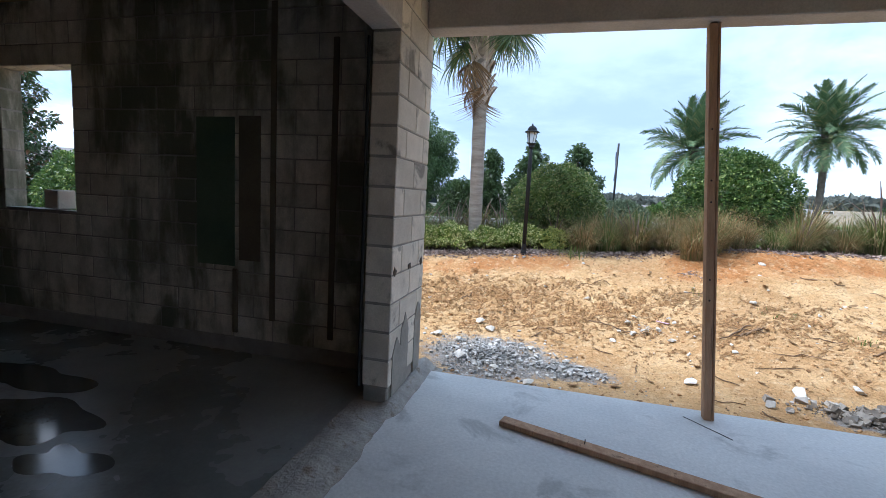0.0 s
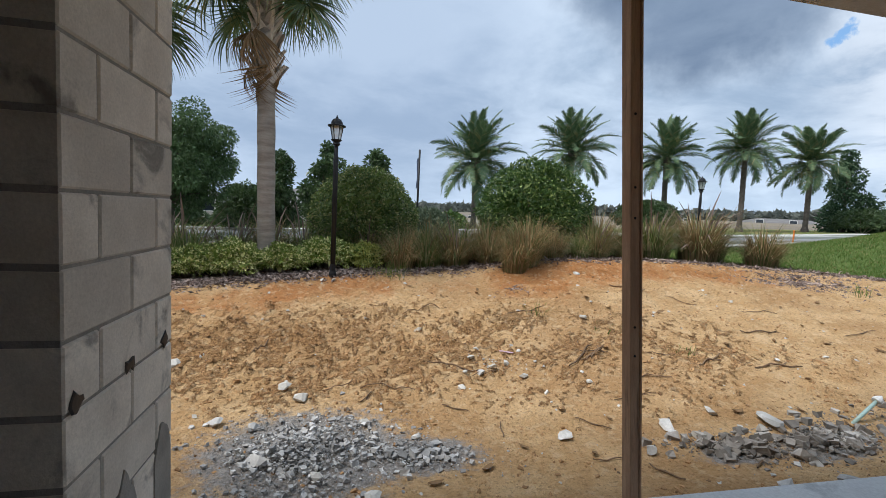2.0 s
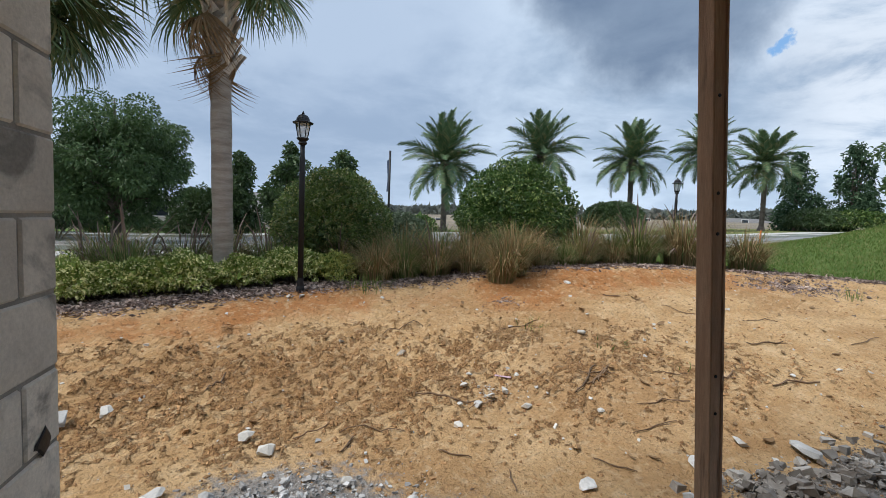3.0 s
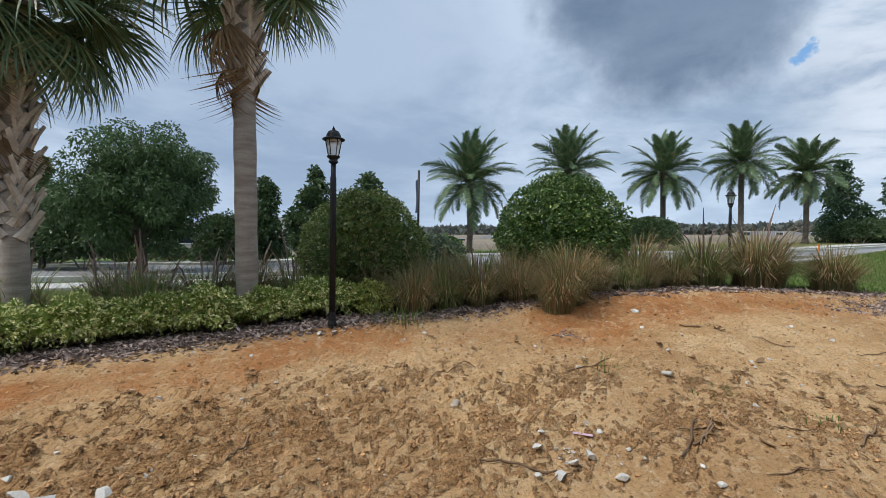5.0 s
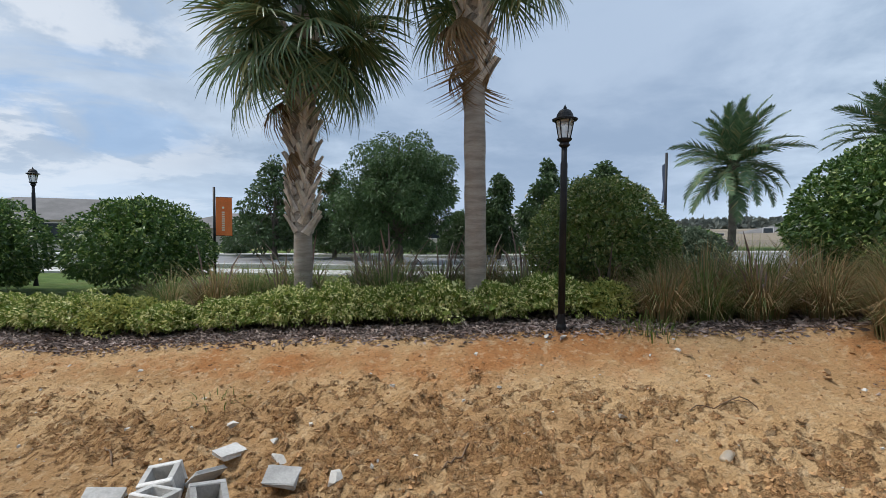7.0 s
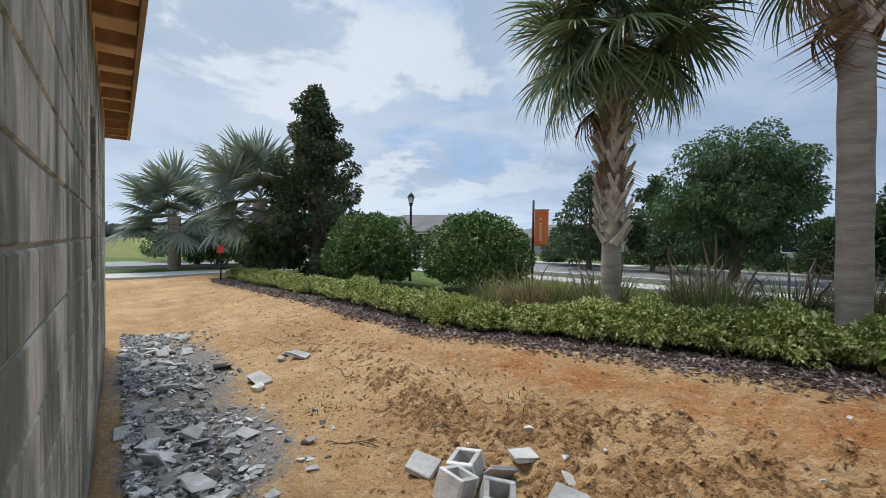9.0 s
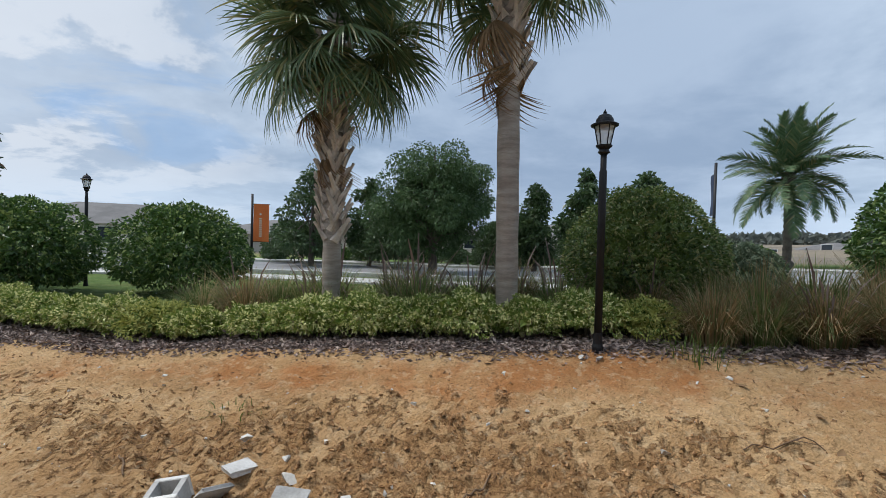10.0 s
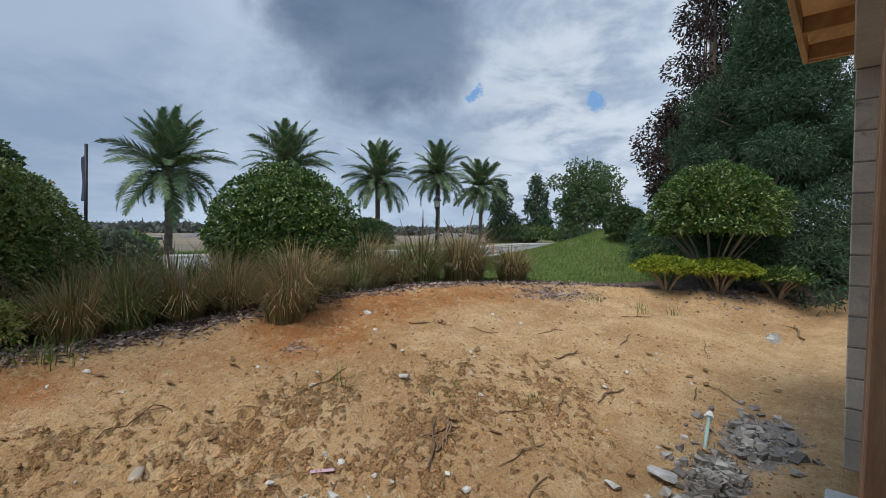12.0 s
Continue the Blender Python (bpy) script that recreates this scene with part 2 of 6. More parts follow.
M_DAMP = damp_block()
M_MORTAR = surface("mortar", (0.24, 0.23, 0.21), (0.33, 0.31, 0.28), 6.0, 0.95, 0.4, 120)
M_BEAM = surface("cast_concrete_beam", (0.40, 0.37, 0.35), (0.50, 0.47, 0.44), 2.0, 0.85, 0.2, 60)
M_SLAB = surface("slab_concrete", (0.60, 0.605, 0.60), (0.71, 0.71, 0.695), 1.3, 0.7, 0.12, 45, c3=(0.47, 0.475, 0.47), third=1.7)
M_FLOOR = surface("damp_concrete_floor", (0.14, 0.155, 0.15), (0.33, 0.35, 0.345), 0.8, 0.28, 0.08, 40, c3=(0.09, 0.10, 0.098), third=0.8, spec=0.5)
M_ROUGH = surface("rough_concrete", (0.30, 0.29, 0.27), (0.42, 0.40, 0.37), 7.0, 0.95, 0.8, 40, c3=(0.22, 0.18, 0.14), depth=0.02)
M_WATER = surface("puddle_water", (0.05, 0.055, 0.052), (0.08, 0.085, 0.08), 2.0, 0.12, 0.0, spec=0.6)
M_POST = surface("weathered_lumber", (0.36, 0.21, 0.125), (0.50, 0.32, 0.20), 3.0, 0.8, 0.3, 40, c3=(0.24, 0.145, 0.09), stretch=(6, 6, 0.6), vary=0.12)
M_PINE = surface("raw_pine", (0.34, 0.215, 0.12), (0.45, 0.30, 0.17), 2.5, 0.75, 0.2, 40, stretch=(1, 5, 5), vary=0.1)
M_PLY = surface("plywood_deck", (0.40, 0.26, 0.14), (0.50, 0.34, 0.19), 1.5, 0.85, 0.1, 30)
M_DARKPANEL = surface("dark_green_coating", (0.08, 0.125, 0.085), (0.12, 0.165, 0.11), 3.0, 0.6, 0.1)
M_BROWNPANEL = surface("brown_coating", (0.13, 0.105, 0.075), (0.17, 0.14, 0.10), 3.0, 0.7, 0.1)
M_RUBBLE = surface("broken_concrete", (0.36, 0.355, 0.34), (0.56, 0.55, 0.53), 5.0, 0.9, 0.5, 60, vary=0.2, island=0.35)
M_GRAVEL = surface("grey_rubble", (0.28, 0.28, 0.275), (0.50, 0.495, 0.485), 3.0, 0.9, 0.5, 50, island=0.45)
M_MUD = surface("muddy_mortar", (0.19, 0.165, 0.14), (0.40, 0.375, 0.34), 3.0, 0.9, 0.5, 50, island=0.45)
M_PALE = surface("pale_stone", (0.50, 0.48, 0.44), (0.64, 0.62, 0.57), 4.0, 0.85, 0.3, 60, vary=0.15)
M_CLOD = surface("sand_clod", (0.25, 0.135, 0.06), (0.50, 0.30, 0.145), 3.0, 0.95, 0.3, 60, island=0.35)
M_TWIG = surface("dry_twig", (0.13, 0.08, 0.045), (0.23, 0.15, 0.09), 9.0, 0.85, 0.4, 60, vary=0.3)
M_MULCH = surface("bark_chip", (0.15, 0.105, 0.088), (0.40, 0.315, 0.27), 5.0, 0.85, 0.2, 60, island=0.6)
M_BLACK = surface("black_metal", (0.010, 0.010, 0.012), (0.018, 0.018, 0.02), 6.0, 0.5, 0.05, spec=0.3)
M_LAMPGLASS = plain_glass("frosted_lamp_glass")
M_BOTTLE = plain_glass("dusty_clear_plastic", (0.72, 0.62, 0.48), 0.3)
M_BANNER = surface("orange_banner_cloth", (0.84, 0.19, 0.05), (0.90, 0.24, 0.07), 2.0, 0.8, 0.05)
M_NAVY = surface("navy_banner_cloth", (0.03, 0.045, 0.09), (0.04, 0.06, 0.11), 2.0, 0.8, 0.05)
M_CREAM = surface("cream_print", (0.80, 0.70, 0.55), (0.84, 0.74, 0.6), 3.0, 0.8, 0.0)
M_WHITE = surface("white_plastic", (0.74, 0.73, 0.70), (0.80, 0.79, 0.77), 3.0, 0.5, 0.05)
M_TEAL = surface("pale_teal_pipe", (0.36, 0.52, 0.47), (0.44, 0.58, 0.54), 3.0, 0.4, 0.05)
M_PINK = surface("faded_pink_plastic", (0.50, 0.33, 0.40), (0.58, 0.42, 0.48), 5.0, 0.5, 0.1)
M_RED = surface("red_sign_paint", (0.5, 0.03, 0.03), (0.55, 0.04, 0.04), 3.0, 0.5, 0.0)
M_ORANGE = surface("orange_stake", (0.8, 0.2, 0.03), (0.85, 0.25, 0.05), 3.0, 0.6, 0.0)
M_ROAD = surface("asphalt_road", (0.20, 0.20, 0.205), (0.27, 0.27, 0.275), 0.6, 0.7, 0.2, 30)
M_PAVE = surface("pavement_concrete", (0.46, 0.45, 0.43), (0.54, 0.53, 0.50), 0.8, 0.85, 0.1, 30)
M_STUCCO = surface("house_stucco", (0.50, 0.46, 0.40), (0.58, 0.54, 0.48), 0.6, 0.9, 0.1, 20)
M_SHINGLE = surface("grey_shingle", (0.13, 0.125, 0.12), (0.19, 0.18, 0.175), 0.8, 0.9, 0.2, 12)
M_PANE = surface("dark_window_glass", (0.03, 0.04, 0.05), (0.04, 0.05, 0.06), 1.0, 0.15, 0.0, spec=0.6)
M_TRUNK = surface("palm_trunk", (0.27, 0.225, 0.19), (0.40, 0.35, 0.30), 3.0, 0.9, 0.5, 25, stretch=(1, 1, 6), depth=0.02)
M_BOOT = surface("palm_boot", (0.40, 0.335, 0.28), (0.62, 0.54, 0.46), 4.0, 0.9, 0.4, 30, vary=0.25)
M_BARK = surface("tree_bark", (0.10, 0.08, 0.065), (0.17, 0.14, 0.115), 5.0, 0.9, 0.6, 30, stretch=(3, 3, 0.7), depth=0.02)
M_STEM = surface("pale_shrub_stem", (0.25, 0.21, 0.16), (0.34, 0.29, 0.23), 5.0, 0.9, 0.3, 40)
L_SABAL = foliage("sabal_leaf", (0.085, 0.14, 0.06), (0.21, 0.28, 0.13), (0.30, 0.29, 0.13), 0.12, 0.36, spec=0.45)
L_DEAD = foliage("dead_frond", (0.20, 0.12, 0.06), (0.32, 0.21, 0.11), rough=0.8, through_light=0.15)
L_DATE = foliage("date_leaf", (0.06, 0.11, 0.05), (0.165, 0.235, 0.118), (0.24, 0.23, 0.11), 0.07, through_light=0.12)
L_SILVER = foliage("silver_leaf", (0.17, 0.215, 0.18), (0.34, 0.40, 0.36), (0.24, 0.27, 0.16), 0.2)
L_SHRUB = foliage("clipped_shrub_leaf", (0.038, 0.085, 0.02), (0.135, 0.23, 0.05), (0.34, 0.42, 0.14), 0.13, 0.33, spec=0.5)
L_LOOSE = foliage("loose_shrub_leaf", (0.07, 0.115, 0.03), (0.27, 0.35, 0.09), (0.42, 0.40, 0.17), 0.16, 0.36, spec=0.45)
L_HEDGE = foliage("variegated_hedge_leaf", (0.12, 0.19, 0.035), (0.44, 0.49, 0.135), (0.78, 0.75, 0.38), 0.30, 0.45)
L_PALEHEDGE = foliage("pale_hedge_leaf", (0.30, 0.33, 0.08), (0.60, 0.57, 0.20), (0.12, 0.18, 0.04), 0.2)
L_GOLD = foliage("golden_shrub_leaf", (0.22, 0.29, 0.03), (0.42, 0.44, 0.05), (0.12, 0.19, 0.03), 0.2)
L_OAK = foliage("oak_leaf", (0.05, 0.095, 0.034), (0.135, 0.205, 0.078), spec=0.4)
L_MAGN = foliage("magnolia_leaf", (0.035, 0.07, 0.028), (0.10, 0.15, 0.06), (0.20, 0.11, 0.06), 0.13, 0.28, spec=0.5)
L_HOLLY = foliage("dark_tree_leaf", (0.042, 0.08, 0.03), (0.125, 0.18, 0.07), rough=0.33, spec=0.45)
L_CEDAR = foliage("cedar_needles", (0.032, 0.07, 0.036), (0.09, 0.155, 0.08), (0.14, 0.21, 0.12), 0.1, 0.7)
L_PURPLE = foliage("purple_leaf", (0.035, 0.018, 0.02), (0.075, 0.04, 0.04), (0.05, 0.06, 0.03), 0.2)
L_BLADE = foliage("tawny_grass_blade", (0.19, 0.13, 0.06), (0.60, 0.44, 0.235), (0.15, 0.18, 0.065), 0.26, 0.7)
L_GREENBLADE = foliage("green_grass_blade", (0.12, 0.17, 0.05), (0.24, 0.28, 0.10), (0.40, 0.32, 0.17), 0.3, 0.7)
L_PLUME = foliage("grass_plume", (0.20, 0.14, 0.12), (0.36, 0.28, 0.24), rough=0.9)
L_TURF = foliage("lawn_blade", (0.09, 0.16, 0.03), (0.19, 0.26, 0.07), (0.28, 0.27, 0.11), 0.15, 0.6)
L_BLUE = foliage("bluish_shrub_leaf", (0.10, 0.135, 0.085), (0.19, 0.235, 0.15))
# distance haze is mixed into this leaf colour as a dull grey-green
L_FARHAZE = foliage("hazed_wood_leaf", (0.11, 0.125, 0.11), (0.17, 0.18, 0.155), rough=0.9)
M_DATETRUNK = surface("date_trunk", (0.085, 0.07, 0.06), (0.16, 0.135, 0.115), 3.0, 0.9, 0.6, 20, depth=0.03)


# ---- mesh helpers ----
rng = np.random.default_rng(7)


def thing(name, label, category, at=(0, 0, 0), turn=0.0, group="", kind=""):
    ob = new(name)
    ob.empty_display_size = 0.1
    ob.matrix_basis = pose(at[0], at[1], at[2], 0, 0, turn)
    return tagged(ob, label, category, group, kind)


def part(name, bm, material, parent=None, label="", smooth=False):
    """Links a bmesh as one mesh object under a thing or a part."""
    me = bpy.data.meshes.new(name)
    if smooth:
        for f in bm.faces:
            f.smooth = True
    bm.to_mesh(me)
    bm.free()
    me.materials.append(material)
    ob = new(name, me)
    ob.parent = parent
    return tagged(ob, label)


def share(name, me, parent, m):
    """An object of its own on a shared mesh."""
    ob = new(name, me)
    ob.parent = parent
    ob.matrix_basis = m
    return ob


def sheet(name, verts, faces, material, smooth=False):
    """A mesh from arrays of vertices and of equal-sided faces."""
    verts, faces = np.asarray(verts, np.float32), np.asarray(faces, np.int32)
    me = bpy.data.meshes.new(name)
    me.vertices.add(len(verts))
    me.vertices.foreach_set("co", verts.ravel())
    k = faces.shape[1]
    me.loops.add(faces.size)
    me.loops.foreach_set("vertex_index", faces.ravel())
    me.polygons.add(len(faces))
    me.polygons.foreach_set("loop_start", np.arange(0, faces.size, k, dtype=np.int32))
    me.polygons.foreach_set("use_smooth", np.full(len(faces), smooth))
    me.update(calc_edges=True)
    me.materials.append(material)
    return me


def npart(name, verts, faces, material, parent=None, label="", smooth=False):
    ob = new(name, sheet(name, verts, faces, material, smooth))
    ob.parent = parent
    return tagged(ob, label)


def box(bm, x0, x1, y0, y1, z0, z1, bevel=0.0):
    g = bmesh.ops.create_cube(bm, size=1.0)
    vs = g["verts"]
    bmesh.ops.scale(bm, vec=(x1 - x0, y1 - y0, z1 - z0), verts=vs)
    bmesh.ops.translate(bm, vec=((x0 + x1) / 2, (y0 + y1) / 2, (z0 + z1) / 2), verts=vs)
    if bevel:
        es = list({e for v in vs for e in v.link_edges})
        bmesh.ops.bevel(bm, geom=es, offset=bevel, segments=1, affect="EDGES", profile=0.5)
    return bm


def boxed(*a, **k):
    return box(bmesh.new(), *a, **k)


def lathe(profile, n=16, turn=0.0):
    bm = bmesh.new()
    rings = []
    for r, z in profile:
        rings.append([bm.verts.new((r * math.cos(2 * math.pi * i / n + turn), r * math.sin(2 * math.pi * i / n + turn), z)) for i in range(n)])
    for a, b in zip(rings, rings[1:]):
        for i in range(n):
            bm.faces.new((a[i], a[(i + 1) % n], b[(i + 1) % n], b[i]))
    bm.faces.new(rings[0][::-1])
    bm.faces.new(rings[-1])
    return bm


def tubes(paths, n=6):
    """Tapered tubes along paths of (point, radius), as arrays."""
    V, F, k = [], [], 0
    ang = np.arange(n) * 2 * math.pi / n
    for pts in paths:
        P = np.array([p for p, _ in pts], float)
        R = np.array([r for _, r in pts], float)
        T = np.gradient(P, axis=0)
        T /= np.linalg.norm(T, axis=1)[:, None] + 1e-9
        ref = np.array((0.31, 0.2, 0.93)) if abs(T[0][2]) < 0.8 else np.array((1.0, 0.1, 0.0))
        A = np.cross(T, ref)
        A /= np.linalg.norm(A, axis=1)[:, None] + 1e-9
        B = np.cross(T, A)
        ring = P[:, None] + R[:, None, None] * (np.cos(ang)[None, :, None] * A[:, None] + np.sin(ang)[None, :, None] * B[:, None])
        V.append(ring.reshape(-1, 3))
        for s in range(len(P) - 1):
            for i in range(n):
                j = (i + 1) % n
                F.append((k + s * n + i, k + s * n + j, k + (s + 1) * n + j, k + (s + 1) * n + i))
        k += len(P) * n
    return np.concatenate(V), np.array(F)


def unit(v):
    return v / (np.linalg.norm(v, axis=-1, keepdims=True) + 1e-9)


def leaf_quads(P, D, length, width, droop=0.0):
    """A kite-shaped leaf at each point, along its own way."""
    n = len(P)
    D = unit(D)
    S = unit(np.cross(D, rng.normal(size=(n, 3))))
    N = np.cross(S, D)
    L = (length * rng.uniform(0.65, 1.3, n))[:, None]
    W = (width * rng.uniform(0.7, 1.25, n))[:, None]
    mid = P + D * L * 0.45 + N * W * 0.22
    tip = P + D * L
    tip[:, 2] -= droop * L[:, 0]
    V = np.stack([P, mid + S * W * 0.5, tip, mid - S * W * 0.5], 1).reshape(-1, 3)
    return V, np.arange(4 * n).reshape(n, 4)


def ball(n):
    return unit(rng.normal(size=(n, 3)))


def clumped(centres, radii, n, length, width, out=0.8, droop=0.1, squash=0.8):
    """Leaves in the shells of many clumps."""
    centres, radii = np.asarray(centres, float), np.asarray(radii, float)
    w = radii ** 2
    pick = rng.choice(len(centres), n, p=w / w.sum())
    d = ball(n)
    r = radii[pick] * rng.uniform(0.35, 1.08, n) ** 0.6
    P = centres[pick] + d * r[:, None] * np.array((1, 1, squash))
    return leaf_quads(P, d * out + rng.normal(size=(n, 3)) * 0.7 + np.array((0, 0, 0.1)), length, width, droop)


# ---- lie of the land ----
EDGE_X = np.array((-24, -14.8, -9.7, -5.9, -4.2, -2.4, -1.1, -0.3, 0.4, 1.4, 2.6, 3.6, 5.2, 7.0, 8.3, 9.2, 11.2, 14.0))
EDGE_Y = np.array((5.6, 6.7, 7.35, 7.45, 7.9, 8.37, 8.5, 8.72, 8.75, 8.95, 8.5, 8.55, 8.7, 8.35, 7.7, 5.9, 4.1, 3.2))
RIM_X = np.array((-24, -14, -6, -2.4, -0.3, 1.4, 3.4, 5.3, 8.3, 11, 14))
RIM_Z = np.array((-0.1, 0.0, 0.1, 0.27, 0.42, 0.5, 0.74, 0.76, 0.68, 0.6, 0.9))
LOW_X = np.array((-24, -16, -10, 3, 5, 8, 12, 16))
LOW_Z = np.array((-0.1, -0.15, -0.28, -0.3, -0.18, 0.1, 0.45, 0.8))
FAR_X = np.array((-80, -20, -6, 0, 6, 21, 31, 80))
FAR_Z = np.array((-0.4, 0.0, 0.12, 0.3, 0.55, 0.95, 1.4, 2.4))


def smooth01(t):
    t = np.clip(t, 0, 1)
    return t * t * (3 - 2 * t)


def waves(x, y, seed, scale):
    """Cheap smooth noise out of a few turned sines."""
    r = np.random.default_rng(seed)
    out = 0
    for _ in range(7):
        a, ph, f = r.uniform(0, 6.28), r.uniform(0, 6.28), scale * r.uniform(0.6, 1.7)
        out = out + np.sin((x * math.cos(a) + y * math.sin(a)) * f + ph)
    return out / 7


def bed_edge(x):
    return (np.interp(x - 0.5, EDGE_X, EDGE_Y) + np.interp(x, EDGE_X, EDGE_Y) * 2 + np.interp(x + 0.5, EDGE_X, EDGE_Y)) / 4 + 0.10 * waves(x, x * 0, 3, 2.2)


def crust(x, y):
    """Where the churned, darker crust lies on the pale sand: 1 on its islands, 0 between them."""
    c, s = math.cos(radians(38)), math.sin(radians(38))
    u, v = x * c + y * s, (y * c - x * s) * 1.8
    area = 0.62 * np.exp(-((x + 1.0) / 3.0) ** 2 - ((y - 6.75 - 0.12 * x) / 1.25) ** 2) + 0.42 * np.exp(-((x - 3.2) / 2.8) ** 2 - ((y - 5.8) / 1.1) ** 2) + 0.4 * np.exp(-((x + 7.0) / 3.0) ** 2 - ((y - 6.5) / 0.6) ** 2)
    f = 0.5 * waves(u, v, 71, 2.0) + 0.45 * waves(u, v, 72, 6.0) + 0.7 * waves(u, v, 73, 17.0) + 0.9 * waves(x, y, 74, 42.0) + 0.4 * waves(x, y, 76, 60.0)
    return smooth01((f + area - 0.34) / 0.42) * np.clip(area * 2.4 - 0.15, 0, 1)


def height(x, y, rough=False):
    x, y = np.asarray(x, float), np.asarray(y, float)
    e = np.maximum(bed_edge(x), 4.8)
    rim, low = np.interp(x, RIM_X, RIM_Z), np.interp(x, LOW_X, LOW_Z)
    u = np.clip((y - 4.3) / (e - 4.3), 0, 1)
    power = np.interp(x, (1.5, 3.0), (1.7, 1.15))
    z = low + (rim - low) * u ** power
    dist = np.hypot(x, y)
    far = np.interp(x, FAR_X, FAR_Z) + 1.7 * np.exp(-((x - 16.5) ** 2 + (y - 7.5) ** 2) / 22) + np.clip(dist - 60, 0, 250) * 0.010
    z = z + (far - z) * smooth01((y - e - 0.3) / 4.5)
    z = z + (far - z) * smooth01((np.abs(x) - 16) / 8) * smooth01((y + 4) / 6)
    if rough:
        near = smooth01((e + 0.3 - y) / 0.6) * smooth01((y - 3.9) / 0.5) * smooth01((18 - np.abs(x)) / 4)
        slope = smooth01((y - 5.2) / 1.2)
        tracks = np.sin((x * 0.5 + y * 1.0) * 28 + 3 * waves(x, y, 5, 1.1)) * np.clip(waves(x, y, 9, 1.4) * 2 + 0.2, 0, 1) * slope
        dents = np.abs(waves(x, y, 11, 9.0)) + 0.6 * np.abs(waves(x, y, 12, 20.0))
        rut = np.exp(-((y - e + 1.6 + 0.4 * waves(x, y, 21, 0.8)) / 0.22) ** 2) * smooth01((x - 2.0) / 1.5)
        ledge = smooth01((y - e + 0.55 + 0.2 * waves(x, y, 22, 2.0)) / 0.12) * smooth01((x - 1.8) / 1.0)
        marks = np.exp(-((x + 0.9) / 2.4) ** 2 - ((y - 6.9) / 1.1) ** 2)
        cleat = np.clip(np.sin((x * 0.55 - y * 1.0) * 32 + 2.2 * waves(x, y, 6, 1.6)), -0.3, 1) * (0.4 + 0.6 * (np.sin(x * 11 + y * 4 + 3 * waves(x, y, 7, 2.0)) > -0.2)) * marks
        crumb = np.abs(waves(x, y, 14, 34.0)) * np.clip(0.4 + 2.0 * waves(x, y, 15, 2.0), 0.05, 1)
        z = z + near * crust(x, y) * (0.010 + 0.028 * np.abs(waves(x, y, 75, 45.0)))
        z = z + near * (0.05 * cleat + 0.045 * crumb * (0.12 + 0.88 * slope) + 0.026 * tracks + 0.05 * dents * (0.35 + 0.65 * slope) - 0.02 + 0.03 * waves(x, y, 13, 2.4) - 0.05 * rut + 0.06 * ledge - 0.03)
    return z


def ground_z(x, y):
    return float(height(x, y, True))


def spaced(stops):
    out = []
    for a, b, step in stops:
        out.append(np.arange(a, b - 1e-6, step))
    return np.concatenate(out + [np.array([stops[-1][1]])])


